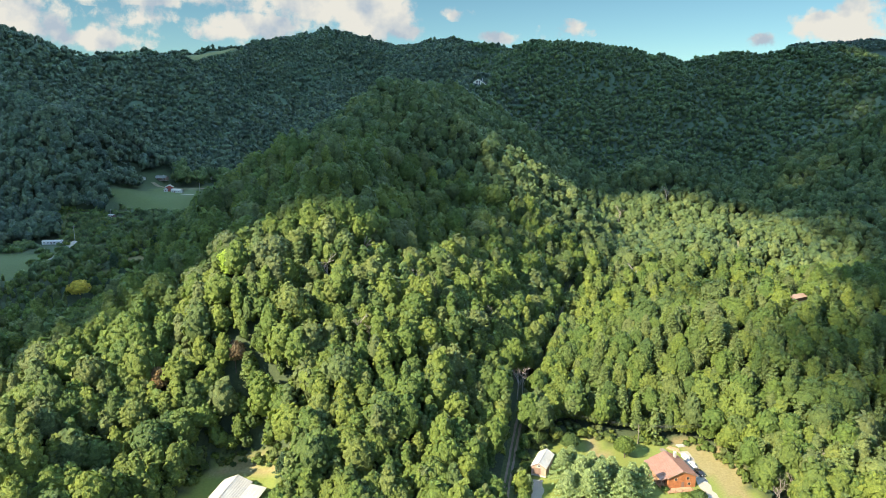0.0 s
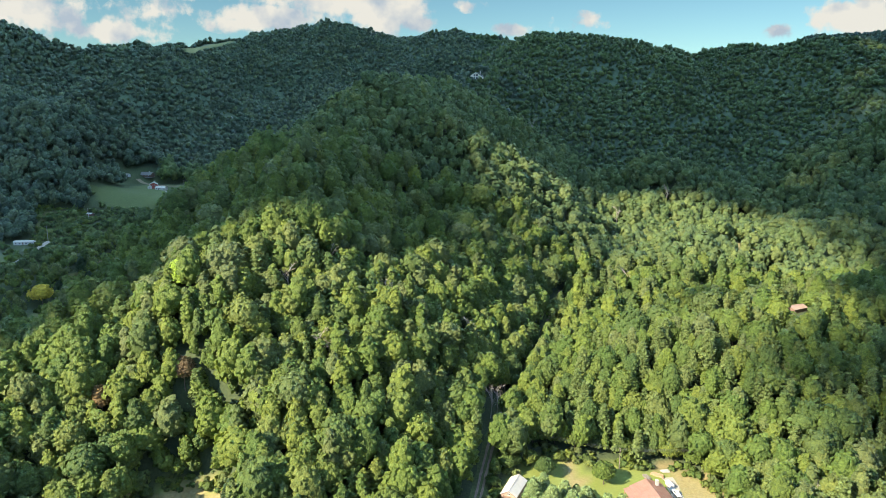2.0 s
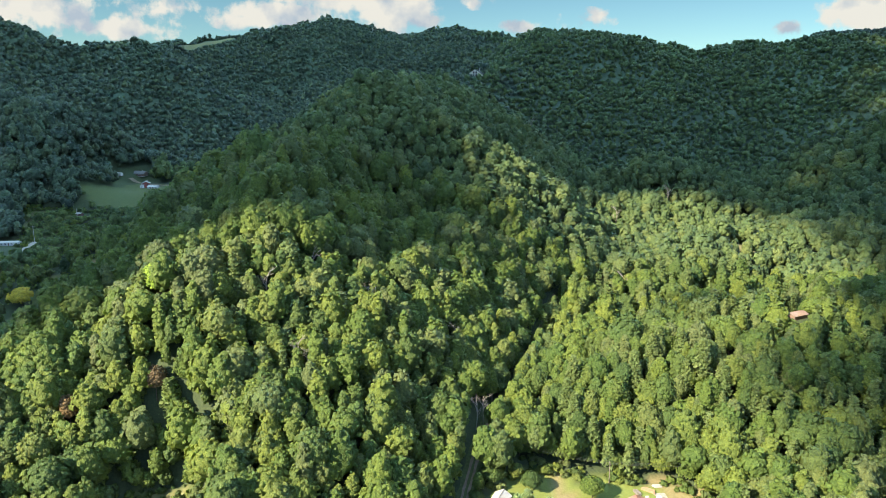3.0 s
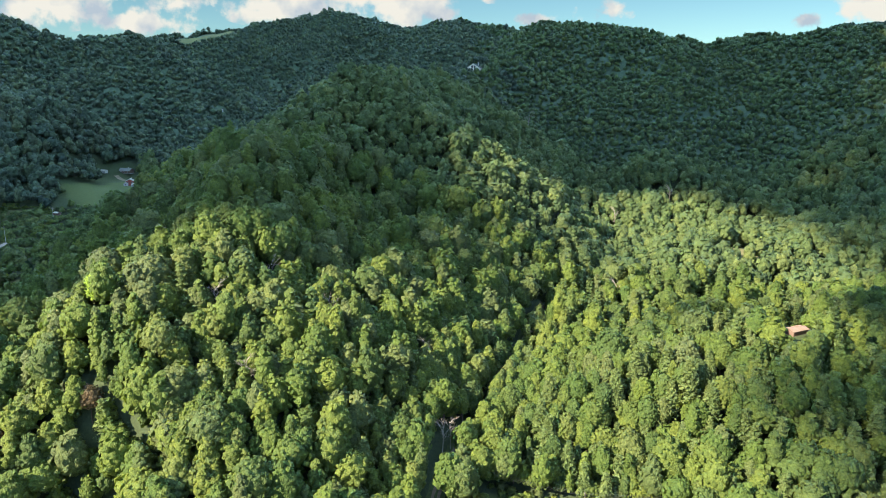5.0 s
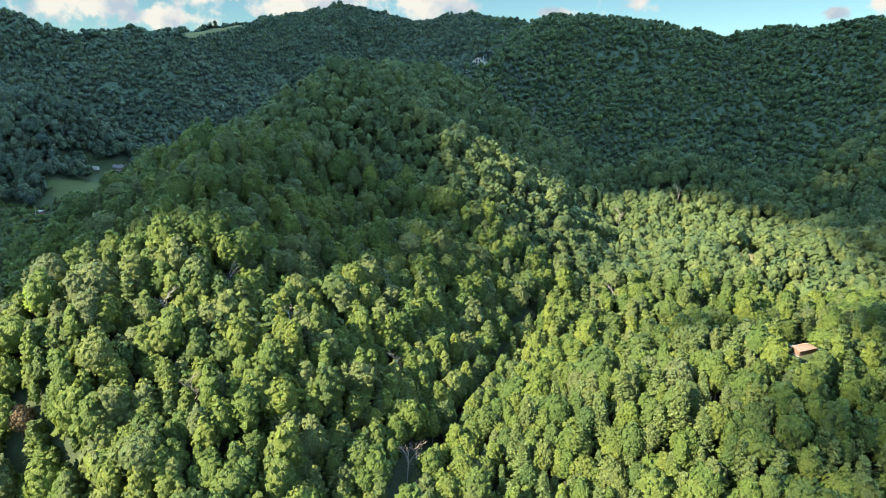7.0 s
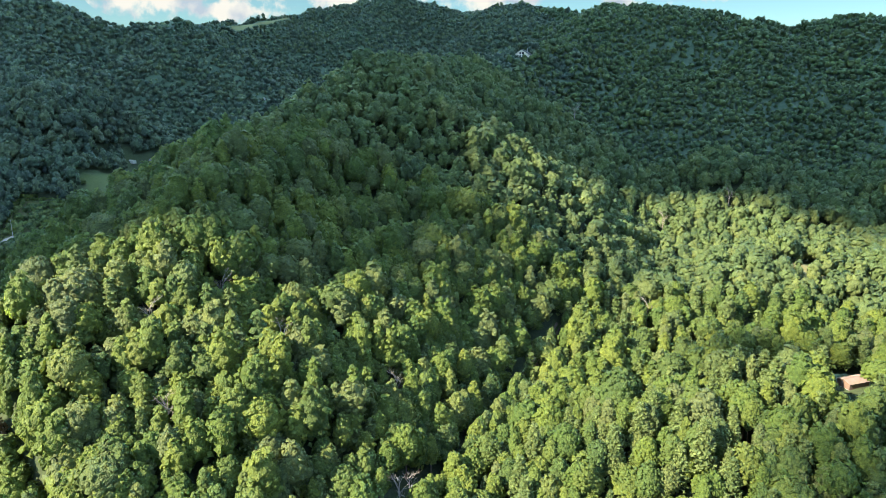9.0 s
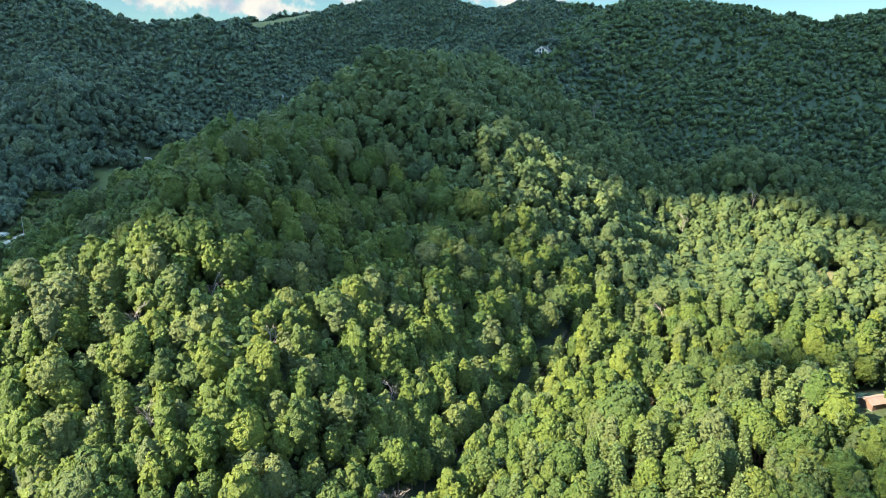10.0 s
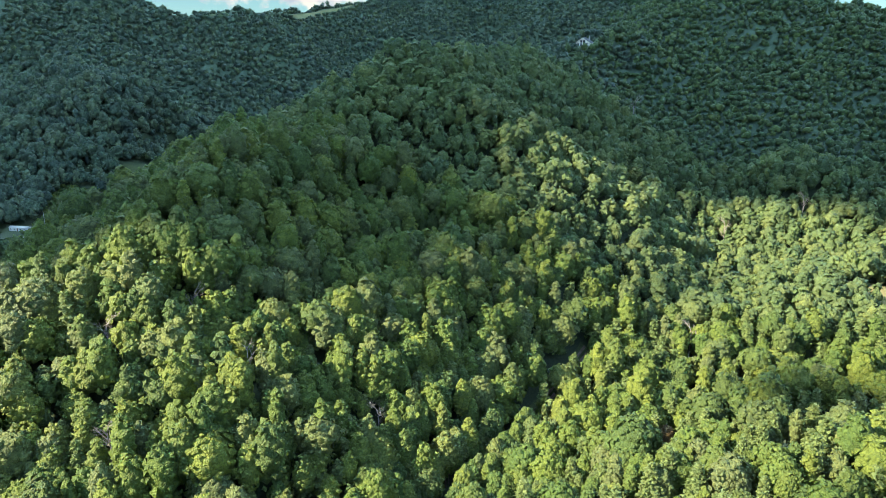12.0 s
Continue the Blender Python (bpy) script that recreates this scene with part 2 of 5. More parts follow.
def ridge_height(X, Y, points, fall, crest):
    best = None
    for (x0, y0, z0), (x1, y1, z1) in zip(points, points[1:]):
        dx, dy = x1 - x0, y1 - y0
        t = np.clip(((X - x0) * dx + (Y - y0) * dy) / (dx * dx + dy * dy), 0, 1)
        d2 = (X - x0 - t * dx) ** 2 + (Y - y0 - t * dy) ** 2
        h = z0 + t * (z1 - z0) - fall * (np.sqrt(d2 + crest * crest) - crest)
        best = h if best is None else np.maximum(best, h)
    return best


def waves(X, Y, size, seed):
    """Smooth hills and hollows about that wide, between -1 and 1."""
    r = np.random.RandomState(seed)
    total = 0
    for n in range(9):
        a, f, p = r.uniform(0, 2 * np.pi), r.uniform(0.7, 1.5) * 2 * np.pi / size, r.uniform(0, 6.3)
        total = total + np.sin((X * np.cos(a) + Y * np.sin(a)) * f + p)
    return total / 4.5


def ground_height(X, Y):
    X, Y = np.asarray(X, float), np.asarray(Y, float)
    over = under = 0
    for x, y, z in FLOOR:
        w = ((X - x) ** 2 + (Y - y) ** 2 + 300) ** -1.5
        over, under = over + w * z, under + w
    hs = np.stack([over / under] + [ridge_height(X, Y, p, fall, crest) for fall, crest, p in RIDGES.values()])
    top = hs.max(0)
    h = top + 7.0 * np.log(np.exp((hs - top) / 7.0).sum(0))
    rise = np.clip((h - over / under) / 40, 0, 1)
    h = h + rise * (2.0 * waves(X, Y, 45, 3) + np.clip((Y - 560) / 200, 0, 1) * (5.0 * waves(X, Y, 130, 5) + np.clip((205 - h) / 60, 0, 1) * (12.0 * waves(X, Y, 170, 6) - 10.0 * np.abs(waves(X, Y, 240, 7)))))
    for x, y, r, z in PADS:
        d = np.sqrt((X - x) ** 2 + (Y - y) ** 2) / r
        k = np.clip(1.5 - d, 0, 1)
        k = k * k * (3 - 2 * k)
        h = h * (1 - k) + (z + 0.15 * (h - z)) * k
    return h


def height(x, y):
    return float(ground_height(np.array([x]), np.array([y]))[0])


# clearings: outline in plan
LAWN = [(37, 238), (44, 246), (73, 243), (97, 239), (105, 226), (106, 160), (26, 160), (26, 222), (31, 228)]
YARD = [(-84, 206), (-79, 217), (-66, 221), (-52, 216), (-49, 160), (-86, 160)]
PASTURE = [(-246, 512), (-241, 535), (-228, 562), (-208, 578), (-185, 592), (-165, 585), (-160, 540), (-165, 500), (-187, 499), (-218, 494), (-240, 500)]
LOW_PASTURE = [(-300, 386), (-250, 389), (-224, 387), (-213, 374), (-206, 352), (-222, 328), (-300, 322)]
ROUGH = [(-210, 334), (-196, 358), (-198, 385), (-201, 420), (-190, 438), (-172, 464), (-164, 490), (-190, 470), (-222, 450), (-240, 428), (-225, 405), (-220, 370)]
BROWN_FIELD = [(-262, 474), (-240, 482), (-222, 460), (-216, 425), (-235, 428), (-255, 450)]
BALD = [(-332, 900), (-326, 960), (-302, 1030), (-284, 1018), (-298, 955), (-312, 898)]
KNOB_BALD = [(-376, 816), (-346, 824), (-336, 806), (-365, 800)]
THICKET = [(-247, 520), (-235, 490), (-222, 445), (-185, 445), (-165, 480), (-160, 500), (-187, 499), (-218, 494), (-240, 500)]
HEDGE = [(-300, 400), (-245, 411), (-225, 409), (-224, 387), (-250, 389), (-300, 386)]
MEADOW = [(-174, 302), (-178, 320), (-172, 329), (-161, 322), (-158, 308), (-166, 299)]
UPPER_MEADOW = [(-188, 361), (-180, 372), (-172, 362), (-181, 352)]
HIGH_MEADOW = [(-182, 384), (-177, 403), (-167, 383), (-171, 371)]
CLEARING = [(172, 434), (180, 450), (198, 456), (206, 444), (195, 434), (183, 429)]
FLANK = [(-196, 268), (-170, 260), (-151, 278), (-143, 300), (-136, 318), (-133, 345), (-146, 385), (-166, 440), (-200, 432), (-212, 374), (-226, 340), (-232, 300)]
ROAD = [(20, 190), (21, 213), (25, 230), (29, 245), (33, 257), (39, 268), (44, 284), (49, 299), (55, 322), (62, 345), (72, 375)]


def inside(X, Y, outline):
    hit = np.zeros(np.shape(X), bool)
    for (x0, y0), (x1, y1) in zip(outline, outline[1:] + outline[:1]):
        cross = (y0 > Y) != (y1 > Y)
        hit ^= cross & (X < (x1 - x0) * (Y - y0) / ((y1 - y0) or 1e-9) + x0)
    return hit


def off_line(X, Y, line):
    d = np.full(np.shape(X), 1e9)
    for (x0, y0), (x1, y1) in zip(line, line[1:]):
        dx, dy = x1 - x0, y1 - y0
        t = np.clip(((X - x0) * dx + (Y - y0) * dy) / (dx * dx + dy * dy), 0, 1)
        d = np.minimum(d, np.hypot(X - x0 - t * dx, Y - y0 - t * dy))
    return d


def mesh_of(name, verts, faces, mat, smooth=False, tint=None):
    """A mesh from arrays; faces all have the same number of corners."""
    me = bpy.data.meshes.new(name)
    verts, faces = np.asarray(verts, np.float32), np.asarray(faces, np.int32)
    count, corners = faces.shape
    me.vertices.add(len(verts))
    me.vertices.foreach_set("co", verts.ravel())
    me.loops.add(count * corners)
    me.loops.foreach_set("vertex_index", faces.ravel())
    me.polygons.add(count)
    me.polygons.foreach_set("loop_start", np.arange(0, count * corners, corners, dtype=np.int32))
    me.polygons.foreach_set("use_smooth", np.full(count, smooth))
    if tint is not None:
        a = me.attributes.new("tint", "FLOAT", "POINT")
        a.data.foreach_set("value", np.asarray(tint, np.float32))
    me.update(calc_edges=True)
    me.materials.append(mat)
    return me


def graded(lo, hi, fine_lo, fine_hi, step, grow=1.12):
    out = list(np.arange(fine_lo, fine_hi + step, step))
    s = step
    while out[-1] < hi:
        s *= grow
        out.append(out[-1] + s)
    s = step
    while out[0] > lo:
        s *= grow
        out.insert(0, out[0] - s)
    return np.array(out)


def ground_material():
    """Leaf litter and scrub, with grass where it is mown or grazed and dry earth in patches."""
    m, n, l, b = material("ground", 0.95)
    grass = n.new("ShaderNodeAttribute")
    grass.attribute_name = "grass"
    dry = n.new("ShaderNodeAttribute")
    dry.attribute_name = "dry"
    big, small = noise_node(n, l, 0.12), noise_node(n, l, 1.3)
    litter = ramp(n, [(0.3, (0.032, 0.048, 0.020)), (0.7, (0.060, 0.082, 0.032))])
    l.new(small.outputs["Fac"], litter.inputs[0])
    green = ramp(n, [(0.3, (0.125, 0.160, 0.026)), (0.7, (0.195, 0.225, 0.040))])
    l.new(small.outputs["Fac"], green.inputs[0])
    green2 = mix(n, l, big.outputs["Fac"], green.outputs[0], (0.15, 0.180, 0.040))
    straw = ramp(n, [(0.3, (0.19, 0.15, 0.065)), (0.7, (0.27, 0.215, 0.105))])
    l.new(small.outputs["Fac"], straw.inputs[0])
    c = mix(n, l, grass.outputs["Fac"], litter.outputs[0], green2)
    # leaf-toned blue-green put on far ground, lightening crown gaps as haze does
    haze_lift = n.new("ShaderNodeAttribute")
    haze_lift.attribute_name = "haze_lift"
    haze_tone = ramp(n, [(0.3, (0.045, 0.075, 0.046)), (0.7, (0.080, 0.120, 0.070))])
    l.new(noise_node(n, l, 0.45).outputs["Fac"], haze_tone.inputs[0])
    c = mix(n, l, haze_lift.outputs["Fac"], c, haze_tone.outputs[0])
    c = mix(n, l, dry.outputs["Fac"], c, straw.outputs[0])
    l.new(c, b.inputs["Base Color"])
    bp = n.new("ShaderNodeBump")
    bp.inputs["Strength"].default_value, bp.inputs["Distance"].default_value = 0.6, 0.3
    l.new(small.outputs["Fac"], bp.inputs["Height"])
    l.new(bp.outputs[0], b.inputs["Normal"])
    return m


gx, gy = graded(-4200, 4200, -300, 230, 4.0, 1.09), graded(-1500, 4600, 150, 620, 4.0, 1.07)
GX, GY = np.meshgrid(gx, gy)
GZ = ground_height(GX, GY)
nx, ny = len(gx), len(gy)
index = np.arange(nx * ny).reshape(ny, nx)
quads = np.stack([index[:-1, :-1], index[:-1, 1:], index[1:, 1:], index[1:, :-1]], -1).reshape(-1, 4)
ground = new("ground", mesh_of("ground", np.stack([GX, GY, GZ], -1).reshape(-1, 3), quads, ground_material(), True))
tagged(ground, "forested mountain ground with mown lawns and pastures", "ground", kind="structure")


def soft_mask(X, Y, outlines, jitter=3.0):
    """1 inside, with an uneven edge."""
    Xj, Yj = X + jitter * waves(X, Y, 14, 8), Y + jitter * waves(X, Y, 14, 9)
    return np.any([inside(Xj, Yj, o) for o in outlines], 0).astype(float)


DRY = [[(50, 236), (56, 243), (62, 236), (60, 222), (52, 224)], [(84, 244), (98, 241), (106, 226), (104, 208), (96, 206), (92, 222)], [(-80, 211), (-77, 217), (-66, 221), (-55, 216), (-66, 211)], HIGH_MEADOW]
layers = {"grass": ((1.0, [LAWN, YARD]), (0.26, [PASTURE, LOW_PASTURE]), (0.24, [ROUGH]), (0.24, [BROWN_FIELD]), (0.45, [MEADOW, UPPER_MEADOW, HIGH_MEADOW, CLEARING, BALD, KNOB_BALD])), "dry": ((0.85, DRY), (0.55, [CLEARING]), (0.3, [MEADOW, UPPER_MEADOW, BALD]), (0.1, [BROWN_FIELD]))}
for layer, groups in layers.items():
    a = ground.data.attributes.new(layer, "FLOAT", "POINT")
    a.data.foreach_set("value", np.max([k * soft_mask(GX, GY, o) for k, o in groups], 0).astype(np.float32).ravel())

# where the far ground takes the haze-lightening colour
a = ground.data.attributes.new("haze_lift", "FLOAT", "POINT")
a.data.foreach_set("value", (np.clip((GY - 585) / 30, 0, 1) * (1 - soft_mask(GX, GY, [PASTURE, BALD, KNOB_BALD]))).astype(np.float32).ravel())

# ---- trees ----


def part(name, me, parent, label=""):
    ob = new(name, me)
    ob.parent = parent
    return tagged(ob, label) if label else ob


ICO_V = np.array([(0, 0, -1), (0.72, -0.53, -0.45), (-0.28, -0.85, -0.45), (-0.89, 0, -0.45), (-0.28, 0.85, -0.45), (0.72, 0.53, -0.45),
                  (0.28, -0.85, 0.45), (-0.72, -0.53, 0.45), (-0.72, 0.53, 0.45), (0.28, 0.85, 0.45), (0.89, 0, 0.45), (0, 0, 1)])
ICO_F = np.array([(0, 1, 2), (1, 0, 5), (0, 2, 3), (0, 3, 4), (0, 4, 5), (1, 5, 10), (2, 1, 6), (3, 2, 7), (4, 3, 8), (5, 4, 9),
                  (1, 10, 6), (2, 6, 7), (3, 7, 8), (4, 8, 9), (5, 9, 10), (6, 10, 11), (7, 6, 11), (8, 7, 11), (9, 8, 11), (10, 9, 11)])


def finer(v, f):
    """Each triangle split in four, on the unit sphere."""
    v, out, mids = [tuple(p) for p in v], [], {}

    def middle(a, b):
        key = (min(a, b), max(a, b))
        if key not in mids:
            p = np.array(v[a]) + np.array(v[b])
            mids[key] = len(v)
            v.append(tuple(p / np.linalg.norm(p)))
        return mids[key]

    for a, b, c in f:
        x, y, z = middle(a, b), middle(b, c), middle(c, a)
        out += [(a, x, z), (x, b, y), (z, y, c), (x, y, z)]
    return np.array(v), np.array(out)


SPHERE_V, SPHERE_F = finer(ICO_V, ICO_F)


def leaf_patches(r, places, normals, size, tilt=0.55):
    """An irregular three-cornered spray of leaves at each place."""
    n = len(places)
    nor = normals + tilt * r.normal(size=(n, 3))
    nor /= np.linalg.norm(nor, axis=1)[:, None]
    side = np.cross(nor, r.normal(size=(n, 3)))
    side /= np.linalg.norm(side, axis=1)[:, None] + 1e-9
    up = np.cross(nor, side)
    s = size * r.uniform(0.6, 1.35, (n, 1))
    corner = [places + side * s * r.uniform(0.5, 0.8, (n, 1)), places + (up * 0.8 - side * 0.35) * s * r.uniform(0.6, 1.0, (n, 1)),
              places - (up * 0.7 + side * 0.4) * s * r.uniform(0.6, 1.0, (n, 1))]
    return np.stack(corner, 1).reshape(-1, 3), np.arange(n * 3).reshape(-1, 3)


def leaf_tufts(r, places, normals, size, corners=4):
    """A domed spray of leaves at each place: its middle stands out, its uneven rim droops back."""
    n = len(places)
    nor = normals + 0.28 * r.normal(size=(n, 3))
    nor /= np.linalg.norm(nor, axis=1)[:, None]
    side = np.cross(nor, r.normal(size=(n, 3)))
    side /= np.linalg.norm(side, axis=1)[:, None] + 1e-9
    up = np.cross(nor, side)
    s = (size * r.uniform(0.6, 1.4, n))[:, None]
    ring = [places + nor * s * r.uniform(0.30, 0.62, (n, 1))]
    for k in range(corners):
        a = (k + r.uniform(-0.28, 0.28, (n, 1))) * 2 * np.pi / corners
        ring.append(places + (side * np.cos(a) + up * np.sin(a)) * s * r.uniform(0.65, 1.2, (n, 1)) - nor * s * r.uniform(0.15, 0.6, (n, 1)))
    k = np.arange(corners)
    fan = np.stack([np.zeros(corners, int), k + 1, (k + 1) % corners + 1], 1)
    return np.stack(ring, 1).reshape(-1, 3), (fan[None] + (np.arange(n) * (corners + 1))[:, None, None]).reshape(-1, 3)


def crown_broad(seed, wide, high, lobes, tufts, size, slim=1.0, fine=True, heart=0.84, corners=4, bare_foot=False):
    """A domed crown whose surface swells into uneven boughs, covered with domed sprays of leaves, with the trunk's foot at the origin."""
    r = np.random.RandomState(seed)
    base = high * r.uniform(0.24, 0.34)
    peak = 0.26 + 0.18 * (1.4 - slim)
    bough = r.normal(size=(lobes, 3))
    bough[:, 2] = bough[:, 2] * 0.8 + 0.2
    bough /= np.linalg.norm(bough, axis=1)[:, None]
    reach = r.uniform(0.18, 0.52, lobes)

    def shell(d, k):
        """Points of the crown's surface along the unit directions d, at k of its full reach."""
        u = (d[:, 2] + 1) / 2
        girth = np.where(u < peak, np.sin(np.pi / 2 * np.clip(u / peak, 0, 1)) ** 0.6, np.cos(np.pi / 2 * np.clip((u - peak) / (1 - peak), 0, 1)) ** (0.42 + 0.24 * slim))
        swell = 0.70 + (np.sqrt(np.clip(d @ bough.T - 0.80, 0, 1) / 0.20) * reach).max(1)
        flat = d[:, :2] / (np.linalg.norm(d[:, :2], axis=1)[:, None] + 1e-6)
        rad = wide / 2 * (0.08 + girth) * swell * k
        return np.concatenate([flat * rad[:, None], (base + (high - base) * (0.5 + (u - 0.5) * k * (0.86 + 0.18 * swell)))[:, None]], 1)

    ball, ball_faces = (SPHERE_V, SPHERE_F) if fine else (ICO_V, ICO_F)
    if not fine:
        ball = ball @ np.array(Euler((0.7, 0.5, 0.3)).to_matrix()).T
    core = shell(ball, heart) + r.normal(0, wide * 0.012, ball.shape)
    # even over the crown, fewer below
    k = np.arange(tufts)
    z = 1 - (k + 0.5) / tufts * 1.72
    a = k * 2.39996 + r.uniform(0, 6.3)
    d = np.stack([np.sqrt(1 - z * z) * np.cos(a), np.sqrt(1 - z * z) * np.sin(a), z], 1) + r.normal(0, 0.6 / math.sqrt(tufts), (tufts, 3))
    d /= np.linalg.norm(d, axis=1)[:, None]
    places = shell(d, r.uniform(0.86, 1.04, tufts))
    nor = places - np.array([0, 0, base + (high - base) * 0.42])
    nor[:, 2] *= 0.55
    nor /= np.linalg.norm(nor, axis=1)[:, None]
    nor[:, 2] += 0.25
    if bare_foot:
        ball_faces = ball_faces[ball[ball_faces].mean(1)[:, 2] > -0.55]
    return join([leaf_tufts(r, places, nor, size, corners), (core, ball_faces)])


def crown_pine(seed, wide, high, tiers, leaves, size):
    """A pine: whorls of drooping, upswept boughs that shorten to the tip."""
    r = np.random.RandomState(seed)
    base = high * 0.2
    t = r.uniform(0, 1, leaves) ** 0.75
    tier = np.floor(t * tiers) / tiers
    z = base + (high - base) * tier
    reach = wide / 2 * (1 - tier) ** 0.8 + 0.25
    boughs = 6
    a = (np.floor(r.uniform(0, boughs, leaves)) + 0.5 * (np.floor(t * tiers) % 2)) * 2 * np.pi / boughs + r.normal(0, 0.16, leaves)
    q = r.uniform(0.25, 1, leaves) ** 0.6
    places = np.stack([reach * q * np.cos(a), reach * q * np.sin(a), z + reach * 0.18 * q + r.normal(0, 0.2, leaves)], 1)
    nor = np.stack([0.35 * np.cos(a), 0.35 * np.sin(a), np.ones(leaves)], 1)
    verts, faces = leaf_patches(r, places, nor, size, 0.4)
    core = ICO_V * np.array([wide * 0.22, wide * 0.22, (high - base) * 0.42]) + np.array([0, 0, (high + base) / 2 - 0.08 * high])
    return np.concatenate([verts, core]), np.concatenate([faces, ICO_F + len(verts)])


def limb(p0, p1, r0, r1, sides=5):
    p0, p1 = np.array(p0, float), np.array(p1, float)
    d = (p1 - p0) / np.linalg.norm(p1 - p0)
    s = np.cross(d, (0.31, 0.95, 0.05))
    s /= np.linalg.norm(s)
    w = np.cross(d, s)
    a = np.arange(sides) * 2 * np.pi / sides
    ring = np.cos(a)[:, None] * s + np.sin(a)[:, None] * w
    v = np.concatenate([p0 + ring * r0, p1 + ring * r1])
    k = np.arange(sides)
    k2 = (k + 1) % sides
    return v, np.concatenate([np.stack([k, k2, k2 + sides], 1), np.stack([k, k2 + sides, k + sides], 1)])


def join(pieces):
    verts, faces, n = [], [], 0
    for v, f in pieces:
        verts.append(v)
        faces.append(f + n)
        n += len(v)
    return np.concatenate(verts), np.concatenate(faces)


def trunk_pieces(seed, high, thick, limbs=6, top=0.8):
    r = np.random.RandomState(seed)
    bend = r.normal(0, high * 0.015, 2)
    mid = (bend[0], bend[1], high * 0.4)
    tip = (bend[0] * 0.5, bend[1] * 1.5, high * top)
    out = [limb((0, 0, -1.2), (0, 0, 0.5), thick * 1.35, thick, 7), limb((0, 0, 0.5), mid, thick, thick * 0.7, 7), limb(mid, tip, thick * 0.7, thick * 0.15, 6)]
    for i in range(limbs):
        a, q = i * 2.4 + r.uniform(0, 0.8), 0.32 + 0.5 * i / limbs
        s = (bend[0] * q, bend[1] * q, high * q)
        reach = high * 0.2 * (1.1 - q)
        out.append(limb(s, (s[0] + reach * math.cos(a), s[1] + reach * math.sin(a), s[2] + reach * 0.9), thick * 0.35, thick * 0.08, 4))
    return out


def bare_pieces(seed, high):
    """Limbs and twigs of a leafless tree."""
    r = np.random.RandomState(seed)
    out = []

    def grow(p, d, length, thick, depth):
        e = p + d * length
        out.append(limb(p, e, thick, thick * 0.6, 4 if depth else 3))
        if depth:
            for _ in range(3):
                nd = d + 0.55 * r.normal(size=3)
                nd[2] = abs(nd[2]) * 0.7 + 0.25
                grow(p + d * length * r.uniform(0.5, 1.0), nd / np.linalg.norm(nd), length * r.uniform(0.5, 0.75), thick * 0.5, depth - 1)

    for i in range(6):
        a = i * 1.05 + r.uniform(0, 0.6)
        d = np.array([0.55 * math.cos(a), 0.55 * math.sin(a), 0.8])
        grow(np.array([0, 0, high * (0.35 + 0.09 * i)]), d / np.linalg.norm(d), high * 0.2, 0.11, 3)
    return out


def tree_model(name, label, category, group, crown, mat, high, thick, seed, crown_label=""):
    root = tagged(new(name), label, category, group)
    v, f = join(trunk_pieces(seed, high, thick))
    part("trunk", mesh_of("trunk", v, f, BARK, True), root)
    v, f = crown
    part("crown", mesh_of("crown", v, f, mat, True, np.zeros(len(v))), root, crown_label)
    return root


def scatter(seed, x0, x1, y0, y1, space, keep, loose=0.42):
    r = np.random.RandomState(seed)
    xs, ys = np.arange(x0, x1, space), np.arange(y0, y1, space * 0.87)
    X, Y = np.meshgrid(xs, ys)
    X = X + (np.arange(len(ys)) % 2)[:, None] * space / 2
    X, Y = X.ravel() + r.uniform(-loose, loose, X.size) * space, Y.ravel() + r.uniform(-loose, loose, X.size) * space
    ok = keep(X, Y)
    return X[ok], Y[ok]


OPEN_GROUND = [THICKET, HEDGE, LAWN, YARD, PASTURE, ROUGH, LOW_PASTURE, BROWN_FIELD, MEADOW, UPPER_MEADOW, HIGH_MEADOW, CLEARING, BALD, KNOB_BALD]
# places kept free for houses and single trees: middle and reach
FREE = [(-236, 583, 8), (-247, 569, 7), (-226, 570, 9), (-217, 560, 9), (-241, 558, 9), (-237, 571, 9), (-231, 556, 9), (36, 714, 9), (36, 704, 8), (36, 695, 5), (160, 303, 8), (154, 295, 7), (151, 287, 5), (148, 294, 5), (-238, 416, 11), (-230, 412, 8), (-230, 477, 6), (-30, 243, 4), (-45, 263, 4), (-33, 284, 3.5), (-10, 273, 4),
        (110, 391, 4), (21, 286, 3.5), (29, 254, 4), (130, 214, 4), (107, 200, 5), (-73, 232, 4), (-97, 224, 4), (100, 334, 4), (76, 314, 4), (-81, 258, 5), (133, 519, 4), (175, 543, 4),
        (-200, 602, 5), (-178, 330, 7), (-173, 320, 5), (-178, 366, 4), (-175, 339, 4), (-165, 334, 4), (-167, 352, 4), (-219, 753, 6), (-96, 226, 3)]


def wooded(X, Y):
    ok = ~np.any([inside(X, Y, o) for o in OPEN_GROUND], 0)
    ok &= off_line(X, Y, ROAD) > np.where(Y < 275, 3.6, 2.2)
    for x, y, reach in FREE:
        ok &= (X - x) ** 2 + (Y - y) ** 2 > reach * reach
    return ok


